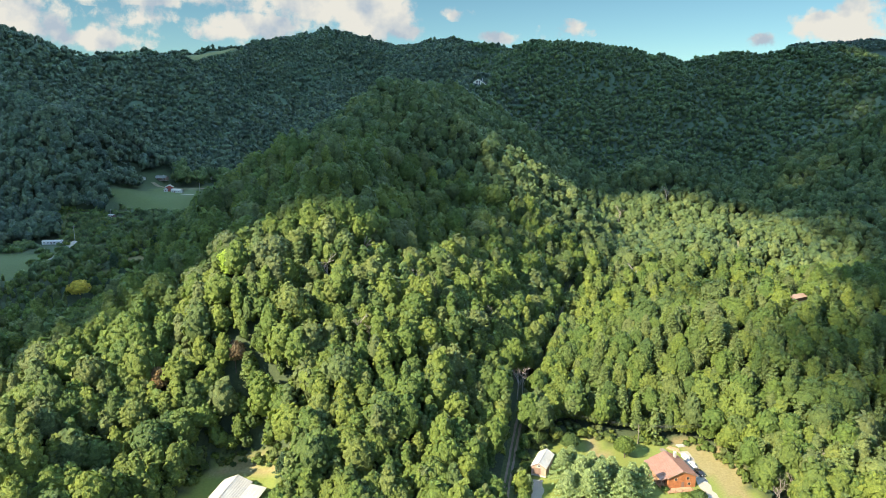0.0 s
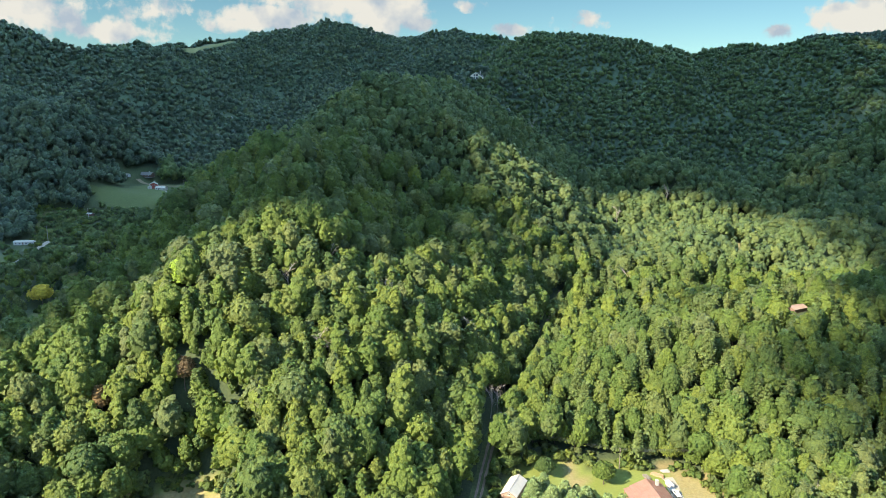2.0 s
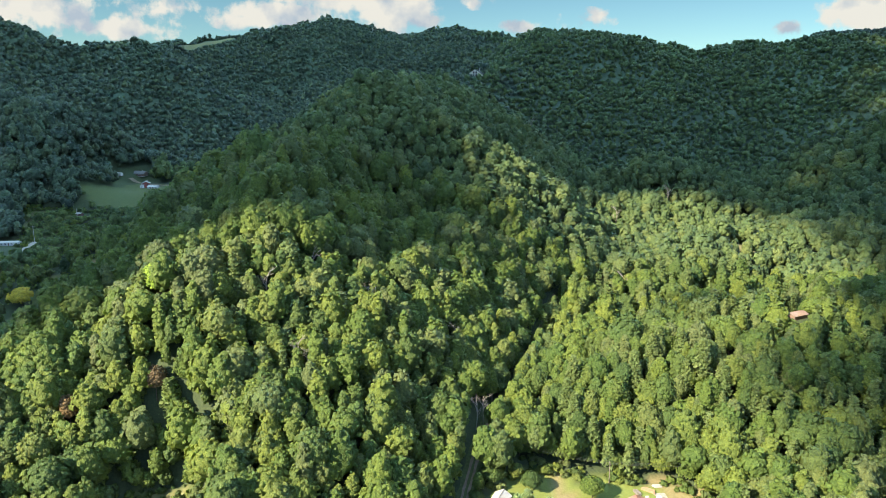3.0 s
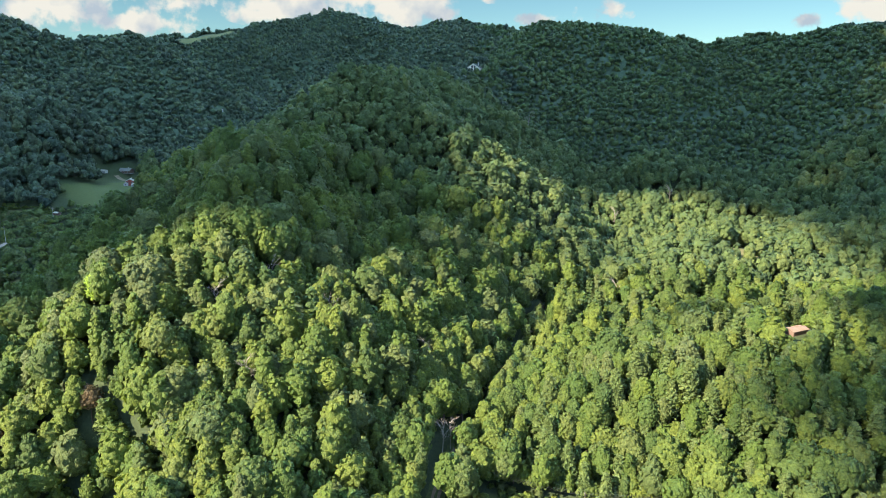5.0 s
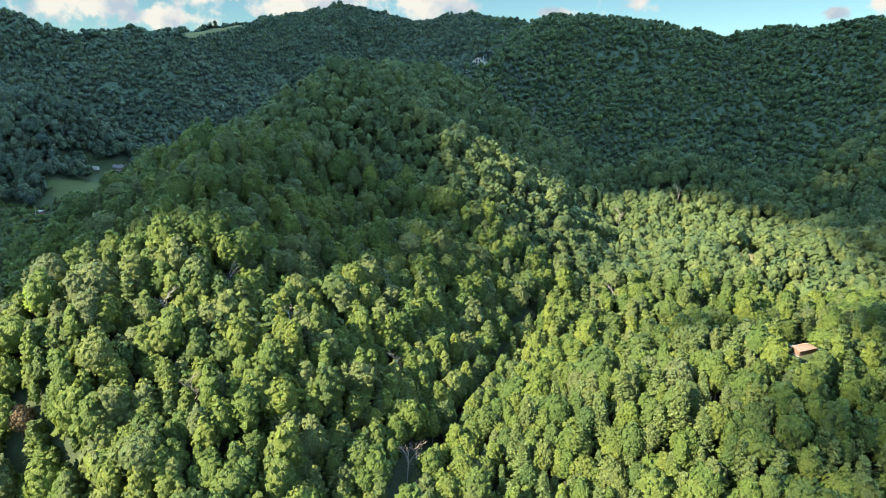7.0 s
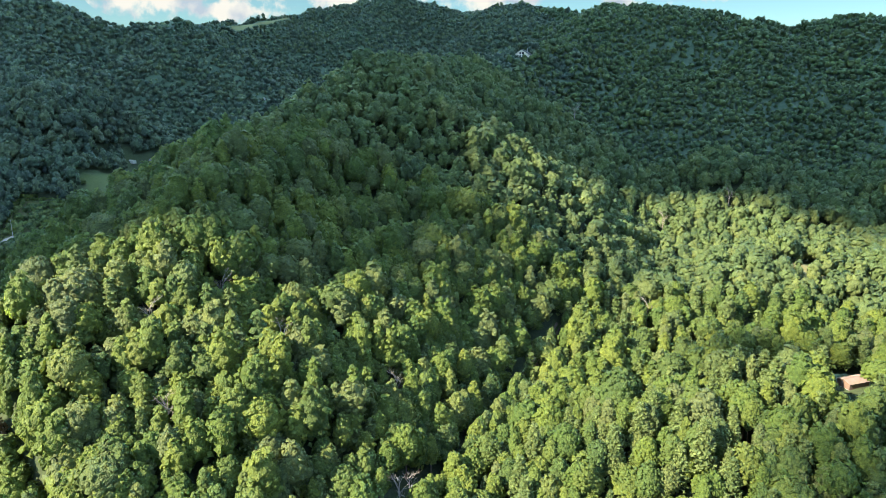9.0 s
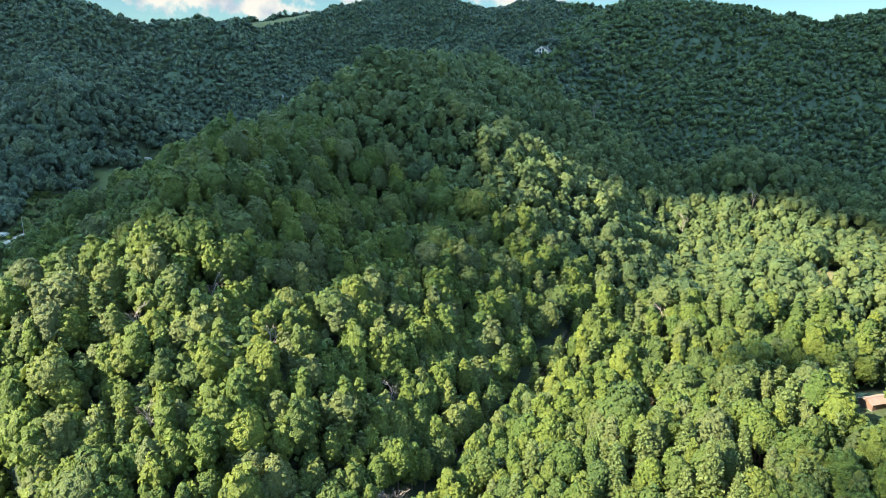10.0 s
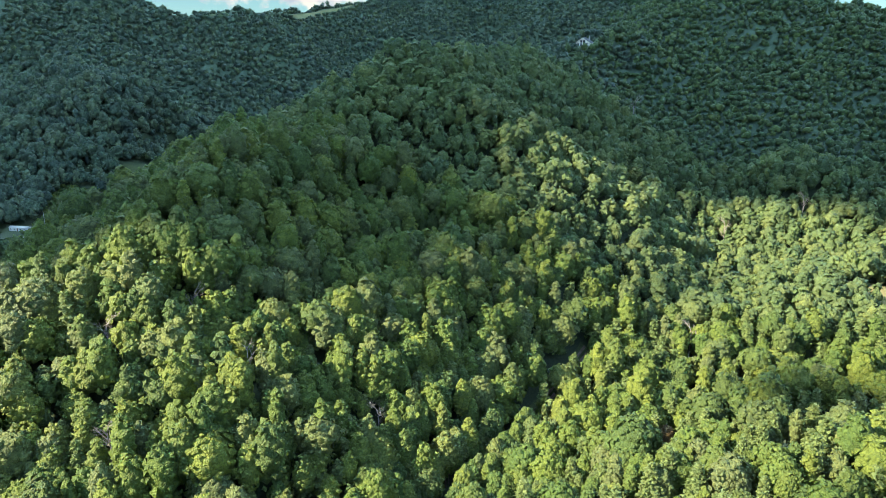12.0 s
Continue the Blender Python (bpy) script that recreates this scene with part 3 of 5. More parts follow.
def stand(name, label, models, X, Y, scale, spread, mat, seed, sunk=0.3):
    """One mesh of many trees: a model drawn by lot for each place, turned, scaled and tinted."""
    r = np.random.RandomState(seed)
    Z = ground_height(X, Y)
    pick = r.randint(0, len(models), len(X))
    verts, faces, tints, n = [], [], [], 0
    for k, (v, f) in enumerate(models):
        some = np.flatnonzero(pick == k)
        if not len(some):
            continue
        a = r.uniform(0, 2 * np.pi, len(some))
        s = scale * np.exp(np.clip(r.normal(0, spread, len(some)), -2 * spread, 1.1 * spread) + 0.10 * waves(X[some], Y[some], 55, 51))
        t = s * np.exp(np.clip(r.normal(0, spread * 0.6, len(some)), -0.2, 0.12))
        c, d = np.cos(a), np.sin(a)
        x = (v[None, :, 0] * c[:, None] - v[None, :, 1] * d[:, None]) * s[:, None] + X[some, None]
        y = (v[None, :, 0] * d[:, None] + v[None, :, 1] * c[:, None]) * s[:, None] + Y[some, None]
        z = v[None, :, 2] * t[:, None] + Z[some, None] - sunk
        verts.append(np.stack([x, y, z], -1).reshape(-1, 3))
        faces.append((f[None] + (np.arange(len(some)) * len(v))[:, None, None]).reshape(-1, 3) + n)
        tints.append(np.repeat(r.uniform(0, 0.62, len(some)) + 0.30 * waves(X[some], Y[some], 70, 52) + 0.5, len(v)))
        n += len(some) * len(v)
    ob = new(name, mesh_of(name, np.concatenate(verts), np.concatenate(faces), mat, True, np.concatenate(tints)))
    return tagged(ob, label, "forest", kind="stuff")


NEAR_SHAPES = [(6.0, 14, 16, 1.1), (4.8, 14.5, 14, 1.5), (7.6, 13.5, 20, 0.7), (5.6, 12.5, 14, 1.0), (9.0, 14, 24, 0.45), (4.4, 13, 12, 1.6), (6.8, 15, 18, 0.9), (5.2, 11.5, 14, 0.8)]
MID = [crown_broad(20 + i, w, h, lobes, int(38 + 6.5 * w), 0.68 + 0.02 * w, slim) for i, (w, h, lobes, slim) in enumerate(NEAR_SHAPES)]
MID_PINE = [crown_pine(30 + i, w, h, 9, 300, 1.05) for i, (w, h) in enumerate([(6.2, 16), (5.4, 14.5)])]
BACK = [crown_broad(36 + i, 1.06 * w, 0.88 * h, lobes - 6, int(12 + 3.2 * w), 1.10 + 0.03 * w, 0.7 * slim, False, 0.80) for i, (w, h, lobes, slim) in enumerate(NEAR_SHAPES)]
FAR = [crown_broad(40 + i, w, h, 7, 5, 1.7, 0.4, False, 0.86, 3, True) for i, (w, h) in enumerate([(5.4, 6.0), (6.2, 6.4), (4.8, 6.6), (5.8, 5.8), (4.4, 7.0), (7.4, 6.8)])]
CLOSE = [crown_broad(50 + i, w, h, lobes, int(130 + 20 * w), 0.50 + 0.012 * w, slim, corners=5) for i, (w, h, lobes, slim) in enumerate(NEAR_SHAPES)]
CLOSE_PINE = [crown_pine(60 + i, w, h, 12, 1100, 0.75) for i, (w, h) in enumerate([(6.4, 16), (5.4, 14)])]


def view_wedge(X, Y):
    """The part of the mountains between the flight's left and right, without the slopes that fall away to the north."""
    fall = (ground_height(X, Y + 8) - ground_height(X, Y - 8)) / 16
    return (X > -0.70 * Y - 40) & (X < 0.74 * Y + 30) & (fall > -0.3)


def bank(X, Y):
    """The stretch of the eastern bank that the flight passes nearest."""
    return (X > 22) & (X < 128) & (Y > 250) & (Y < 340)


r = np.random.RandomState(77)
hx, hy = scatter(1, -270, 330, 172, 405, 4.9, lambda X, Y: wooded(X, Y) & view_wedge(X, Y) & ~inside(X, Y, FLANK))
near = np.flatnonzero(bank(hx, hy))[:290]
rest = np.setdiff1d(np.arange(len(hx)), near)
lot = r.uniform(0, 1, len(hx))
piney = (hx > 55) & (lot < 0.30) | (lot < 0.03)
stand("forest", "dense sunlit summer broadleaf forest on the steep hillside", MID, hx[rest][~piney[rest]], hy[rest][~piney[rest]], 1.06, 0.24, LEAVES, 2)
stand("pine_forest", "scattered light green white pines among the broadleaf forest", MID_PINE, hx[rest][piney[rest]], hy[rest][piney[rest]], 0.95, 0.14, NEEDLES, 3)
bx, by = scatter(11, -226, 460, 405, 600, 5.4, lambda X, Y: wooded(X, Y) & view_wedge(X, Y) & ~inside(X, Y, FLANK))
stand("upper_forest", "shaded broadleaf forest on the upper hill and cove", BACK, bx, by, 1.0, 0.18, SHADE_BLUE_LEAVES, 12)
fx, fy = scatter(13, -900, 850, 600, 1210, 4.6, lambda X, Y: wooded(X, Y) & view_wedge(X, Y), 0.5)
# trees that take the haze-coloured leaves
hazed = fx + 60 * waves(fx, fy, 45, 43) < 0.05 * fy
stand("distant_forest", "distant broadleaf forest covering the mountain ridges, haze blue in its colour", FAR, fx[hazed], fy[hazed], 0.92, 0.26, HAZY_LEAVES, 14, 1.5)
stand("ridge_forest", "dark green broadleaf forest on the slopes beyond the cove", FAR, fx[~hazed], fy[~hazed], 0.92, 0.26, FAR_LEAVES, 28, 1.5)
vx, vy = scatter(15, -440, -226, 330, 600, 4.9, lambda X, Y: wooded(X, Y) & view_wedge(X, Y))
stand("valley_forest", "dark broadleaf forest round the valley pasture", BACK, vx, vy, 0.85, 0.2, HAZY_LEAVES, 16)

rx_, ry_ = scatter(23, 1430, 1960, 2820, 3020, 12.0, lambda X, Y: X > 0)
stand("far_ridge_forest", "hazy forest on the farthest mountain ridge", FAR, rx_, ry_, 2.4, 0.2, HAZY_LEAVES, 24)

wx, wy = scatter(25, -235, -130, 258, 445, 4.8, lambda X, Y: wooded(X, Y) & inside(X, Y, FLANK))
stand("young_wood", "low young broadleaf wood round the hillside meadows", BACK, wx, wy, 0.52, 0.22, LEAVES, 26)

# young growth on the steepest slopes and shrubs along the edges of the clearings
sx, sy = scatter(17, -130, 130, 205, 330, 4.8, lambda X, Y: wooded(X, Y) & (np.hypot(ground_height(X + 2, Y) - ground_height(X - 2, Y), ground_height(X, Y + 2) - ground_height(X, Y - 2)) / 4 > 0.5))
stand("young_growth", "young broadleaf growth on the steep bank", BACK, sx, sy, 0.74, 0.25, LEAVES, 18)


def edge_band(X, Y):
    near_edge = np.min([off_line(X, Y, o + o[:1]) for o in (LAWN, YARD, MEADOW, UPPER_MEADOW, HIGH_MEADOW, BROWN_FIELD, ROUGH)], 0) < 2.6
    return near_edge & (off_line(X, Y, ROAD) > 3.0) & ~inside(X, Y, [(70, 205), (70, 236), (93, 240), (93, 205)]) & (Y > 204) & (waves(X, Y, 17, 41) > -0.25)


ux, uy = scatter(19, -270, 110, 200, 490, 2.2, edge_band)
SHRUBS = [crown_broad(90 + i, w, h, 10, 14, 0.6, 0.4, False) for i, (w, h) in enumerate([(2.6, 2.0), (3.2, 2.6), (2.2, 1.6)])]
stand("undergrowth", "weedy shrubs along the edges of lawns and meadows", SHRUBS, ux, uy, 0.95, 0.3, LEAVES, 20)

# scrub over the rough pasture
qx, qy = scatter(29, -300, -155, 330, 520, 3.6, lambda X, Y: np.any([inside(X, Y, o) for o in (ROUGH, BROWN_FIELD, THICKET, HEDGE)], 0) & (np.hypot(X + 228, Y - 473) > 8) & (np.hypot(X + 236, Y - 413) > 8) & (np.hypot(X + 234, Y - 402) > 9)
                 & (off_line(X, Y, [(-229, 425), (-226, 412), (-223, 402), (-219, 386), (-216, 370)]) > 5.0) & (waves(X, Y, 20, 44) > -0.35))
stand("scrub", "dark green scrub and bushes over the rough pasture", SHRUBS, qx, qy, 1.35, 0.35, SHADE_BLUE_LEAVES, 30)

# single trees on the bank
broad = [tree_model("broadleaf_tree", "green broadleaf tree on the sunlit wooded bank", "tree", "trees on the bank", CLOSE[i], LEAVES, NEAR_SHAPES[i][1], 0.24, 70 + i) for i in range(8)]
pines = [tree_model("pine_tree", "light green white pine on the wooded bank", "tree", "pines on the bank", CLOSE_PINE[i], NEEDLES, 17, 0.22, 80 + i) for i in range(2)]
spent = set()


def plant(model, x, y, s, turn, high=None):
    m = pose(x, y, height(x, y), 0, 0, turn) @ Matrix.Diagonal((s, s, high or s, 1))
    if model.name not in spent:
        spent.add(model.name)
        model.matrix_basis = m
        return model
    model_scale, model.scale = model.scale.copy(), (1, 1, 1)
    ob = copy_thing(model, Matrix())
    model.scale = model_scale
    ob.matrix_basis = m
    return ob


for k in near:
    models = pines if piney[k] else broad
    plant(models[r.randint(len(models))], hx[k], hy[k], float(np.exp(r.normal(0, 0.15))), r.uniform(0, 360))

# ---- the cloud that shades the upper hill and the mountains behind ----


def cloud_material():
    """Droplets that scatter the sun's light on through, tinted blue to cool the shade."""
    m, n, l, b = material("cloud", 1.0)
    c = ramp(n, [(0.3, (0.62, 0.82, 0.99)), (0.7, (0.68, 0.86, 1.0))])
    l.new(noise_node(n, l, 0.01).outputs["Fac"], c.inputs[0])
    l.new(c.outputs[0], b.inputs["Base Color"])
    glow = n.new("ShaderNodeBsdfTranslucent")
    l.new(c.outputs[0], glow.inputs["Color"])
    both = n.new("ShaderNodeMixShader")
    both.inputs[0].default_value = 0.8
    l.new(b.outputs[0], both.inputs[1])
    l.new(glow.outputs[0], both.inputs[2])
    l.new(both.outputs[0], n["Material Output"].inputs["Surface"])
    return m


def cloud_bank():
    base, lean = 700.0, 1.47
    shift = Vector((-0.81, -0.59)) * (base - 80) * lean
    edge_x = [-2500, -320, -230, -201, -187, -177, -153, -127, -104, -74, -49, -30, -15, 8, 20, 32, 44, 60, 72, 90, 115, 155, 172, 182, 220, 275, 320, 420, 800, 2000]
    edge_y = [-240, -15, 118, 164, 182, 200, 216, 238, 257, 270, 284, 294, 292, 310, 356, 402, 432, 462, 500, 505, 510, 520, 505, 490, 520, 560, 620, 720, 900, 1100]
    xs, ys = graded(-1500, 2600, -240, 330, 9.0, 1.2), graded(-200, 3900, 180, 560, 9.0, 1.2)
    X, Y = np.meshgrid(xs, ys)
    deep = Y - np.interp(X, edge_x, edge_y) + 9 * waves(X, Y, 60, 21) + 12 * waves(X, Y, 25, 22)
    # runs on unseen to the north-east, added to darken the farthest ridge
    deep = np.minimum(deep, np.minimum(3800 - Y, np.minimum(X + 1450, 2550 - X)))
    body = np.sqrt(np.clip(deep, 0, 300) / 300)
    up = base + 4 + 22 * body * (1 + 0.3 * waves(X, Y, 90, 23))
    low = base - 12 * body * (1 + 0.4 * waves(X, Y, 70, 24))
    keep = deep > 0
    k = np.arange(X.size).reshape(X.shape)
    cell = keep[:-1, :-1] & keep[:-1, 1:] & keep[1:, 1:] & keep[1:, :-1]
    q = np.stack([k[:-1, :-1], k[:-1, 1:], k[1:, 1:], k[1:, :-1]], -1)[cell]
    pos = lambda Z: np.stack([X + shift[0], Y + shift[1], Z], -1).reshape(-1, 3)
    me = mesh_of("cloud", np.concatenate([pos(up), pos(low)]), np.concatenate([q, q[:, ::-1] + X.size]), cloud_material(), True)
    bm = bmesh.new()
    bm.from_mesh(me)
    bmesh.ops.delete(bm, geom=[v for v in bm.verts if not v.link_faces], context="VERTS")
    bm.to_mesh(me)
    bm.free()
    return tagged(new("cloud", me), "broad unseen summer cloud, tinted blue, drifting over the mountains", "cloud", kind="structure")


def cloud_fringe():
    """Unseen torn shreds added before the bank; they let part of the sun through."""
    base, lean = 700.0, 1.47
    shift = Vector((-0.81, -0.59)) * (base - 80) * lean
    xs, ys = np.arange(10, 900, 5.0), np.arange(60, 900, 5.0)
    X, Y = np.meshgrid(xs, ys)
    # cover is set by place to dim the eastern slopes, open over the cabin
    cover = np.interp(X, [10, 45, 75, 110, 170, 230, 900], [-1.2, -0.8, 0.18, 0.55, 0.66, 0.58, 0.50])
    cover = cover - 1.6 * np.clip((Y - 320) / 40, 0, 1) * np.clip((210 - X) / 40, 0, 1)
    cover = np.where((Y > 370) & (X < 75), 0.05, cover)
    cover = np.where((Y > 440) & (X > 190), 0.65, cover)
    cover = cover - 1.8 * np.exp(-((X - 117) ** 2 + (Y - 272) ** 2) / 500)
    thick = cover + 0.75 * waves(X, Y, 15, 31) + 0.3 * waves(X, Y, 95, 32)
    keep = thick > 0
    k = np.arange(X.size).reshape(X.shape)
    cell = keep[:-1, :-1] & keep[:-1, 1:] & keep[1:, 1:] & keep[1:, :-1]
    q = np.stack([k[:-1, :-1], k[:-1, 1:], k[1:, 1:], k[1:, :-1]], -1)[cell]
    rise = np.sqrt(np.clip(thick, 0, 1)) * 9
    pos = lambda Z: np.stack([X + shift[0], Y + shift[1], Z], -1).reshape(-1, 3)
    me = mesh_of("cloud_shreds", np.concatenate([pos(base + rise), pos(base - 0.4 * rise - 0.5)]), np.concatenate([q, q[:, ::-1] + X.size]), cloud_material(), True)
    return tagged(new("cloud_shreds", me), "unseen blue-tinted shreds of cloud added beside the broad cloud", "cloud", kind="structure")


cloud_bank()
cloud_fringe()

# ---- buildings, vehicles and single trees ----
ROOF_RED = plain("red_brown_metal_roof", (0.34, 0.19, 0.14), 0.45, 0.3, 0.12, 0.4)
ROOF_WHITE = plain("white_metal_roof", (0.52, 0.495, 0.45), 0.45, 0.2, 0.10, 0.4)
ROOF_GREY = plain("grey_shingle_roof", (0.20, 0.20, 0.20), 0.85, 0.0, 0.2, 0.8)
ROOF_TAN = plain("tan_metal_roof", (0.31, 0.215, 0.165), 0.5, 0.2, 0.12, 0.4)
LOGS = plain("log_wall", (0.36, 0.14, 0.05), 0.7, 0.0, 0.25, 1.2, 0.4)
SIDING = plain("white_siding", (0.56, 0.55, 0.52), 0.6, 0.0, 0.08, 0.8)
RED_WALL = plain("red_wall", (0.30, 0.07, 0.05), 0.7, 0.0, 0.15, 0.8)
BROWN_WALL = plain("brown_wall", (0.20, 0.13, 0.10), 0.8, 0.0, 0.2, 0.8)
TAN_WALL = plain("tan_wall", (0.38, 0.26, 0.20), 0.8, 0.0, 0.15, 0.8)
DECK = plain("deck_wood", (0.42, 0.26, 0.15), 0.8, 0.0, 0.2, 1.5, 0.3)
CONCRETE = plain("concrete", (0.42, 0.40, 0.37), 0.9, 0.0, 0.12, 0.8, 0.2)
GRAVEL = plain("gravel", (0.36, 0.32, 0.265), 0.95, 0.0, 0.15, 2.5, 0.6)
EARTH = plain("bare_earth", (0.24, 0.185, 0.135), 0.95, 0.0, 0.25, 0.8, 0.6)
VERGE = plain("rough_grass", (0.085, 0.115, 0.035), 0.95, 0.0, 0.3, 1.2, 0.6)
WEATHERED = plain("weathered_wood", (0.22, 0.19, 0.16), 0.9, 0.0, 0.2, 2.0)
WIRE = plain("wire", (0.10, 0.10, 0.10), 0.5, 0.5, 0.05)
CERAMIC = plain("ceramic", (0.35, 0.33, 0.30), 0.3, 0.0, 0.05)
WHITE_PAINT = plain("white_paint", (0.62, 0.61, 0.58), 0.35, 0.0, 0.06, 0.8)
BLACK_PAINT = plain("black_paint", (0.018, 0.018, 0.020), 0.2, 0.0, 0.1, 0.8)
RUBBER = plain("rubber", (0.02, 0.02, 0.02), 0.85, 0.0, 0.1)
STEEL = plain("steel", (0.55, 0.55, 0.55), 0.3, 0.9, 0.05)
LAMP = plain("lamp_glass", (0.75, 0.72, 0.65), 0.1, 0.0, 0.03)
BLUE = plain("blue_tarp", (0.10, 0.20, 0.38), 0.5, 0.0, 0.15)


def glass_material():
    m, n, l, b = material("glass", 0.06)
    b.inputs["Base Color"].default_value = (0.03, 0.04, 0.045, 1)
    b.inputs["Specular IOR Level"].default_value = 0.7
    return m


GLASS = glass_material()
BOX_F = np.array([(0, 3, 2, 1), (4, 5, 6, 7), (0, 1, 5, 4), (1, 2, 6, 5), (2, 3, 7, 6), (3, 0, 4, 7)])


def box(x, y, z, sx, sy, sz):
    """A box by its middle in plan, its underside and its sizes."""
    v = [(x + sx / 2 * a, y + sy / 2 * b, z + sz * c) for c in (0, 1) for a, b in ((-1, -1), (1, -1), (1, 1), (-1, 1))]
    return np.array(v, float), BOX_F


def prism(outline, y0, y1):
    """An outline in x and z drawn out along y, with its faces as quads and end fans."""
    n = len(outline)
    v = np.array([(x, y0, z) for x, z in outline] + [(x, y1, z) for x, z in outline], float)
    return v, [(i, (i + 1) % n, n + (i + 1) % n, n + i) for i in range(n)] + [tuple(range(n - 1, -1, -1)), tuple(range(n, 2 * n))]


def shape(name, pieces, mat, parent=None, label="", bevel=0.0):
    """One mesh object of several pieces with faces of any kind, its edges eased."""
    bm = bmesh.new()
    for v, f in pieces:
        vs = [bm.verts.new(p) for p in v]
        for face in f:
            bm.faces.new([vs[i] for i in face])
    bmesh.ops.recalc_face_normals(bm, faces=bm.faces)
    if bevel:
        bmesh.ops.bevel(bm, geom=list(bm.edges), offset=bevel, segments=1, affect="EDGES", clamp_overlap=True)
    me = bpy.data.meshes.new(name)
    bm.to_mesh(me)
    bm.free()
    me.materials.append(mat)
    ob = new(name, me)
    ob.parent = parent
    return tagged(ob, label) if label else ob


def window(parent, side, along, z, w, h, half_w, half_l, name="window"):
    """A framed window on the wall that faces east, west, south or north."""
    nor = {"e": (1, 0), "w": (-1, 0), "s": (0, -1), "n": (0, 1)}[side]
    cx, cy = (nor[0] * half_w, along) if nor[0] else (along, nor[1] * half_l)

    def slab(a0, a1, b0, b1, out, thick):
        a, sa = (a0 + a1) / 2, a1 - a0
        if nor[0]:
            return box(cx + nor[0] * out, cy + a, z + b0, thick, sa, b1 - b0)
        return box(cx + a, cy + nor[1] * out, z + b0, sa, thick, b1 - b0)

    e = 0.1
    rim = [slab(-w / 2 - e, w / 2 + e, -e, 0, 0.03, 0.1), slab(-w / 2 - e, w / 2 + e, h, h + e, 0.03, 0.1), slab(-w / 2 - e, -w / 2, 0, h, 0.03, 0.1),
           slab(w / 2, w / 2 + e, 0, h, 0.03, 0.1), slab(-0.03, 0.03, 0, h, 0.03, 0.07)]
    frame_part = shape(name, rim, DECK if parent.name.startswith("log") else WHITE_PAINT, parent, "wooden window frame")
    shape("pane", [slab(-w / 2, w / 2, 0, h, 0.01, 0.03)], GLASS, frame_part, "dark glass pane")


def roof_slope(name, x0, z0, x1, z1, y0, y1, mat, parent, seam=0.6):
    """A folded metal sheet from eave (x0, z0) to ridge (x1, z1), its seams raised in one piece with it."""
    t, steps = 0.12, [y0]
    for y in np.arange(y0 + seam / 2, y1 - 0.1, seam):
        steps += [y, y + 0.01, y + 0.06, y + 0.07]
    steps.append(y1)
    rise = [0.05 if (i % 4 in (2, 3) and 0 < i < len(steps) - 1) else 0.0 for i in range(len(steps))]
    v, f = [], []
    for y, h in zip(steps, rise):
        v += [(x0, y, z0 + t + h), (x1, y, z1 + t + h), (x1, y, z1), (x0, y, z0)]
    for i in range(len(steps) - 1):
        a, b = 4 * i, 4 * i + 4
        f += [(a + k, a + (k + 1) % 4, b + (k + 1) % 4, b + k) for k in range(4)]
    f += [(0, 1, 2, 3), tuple(len(v) - 4 + k for k in (3, 2, 1, 0))]
    return shape(name, [(v, f)], mat, parent)


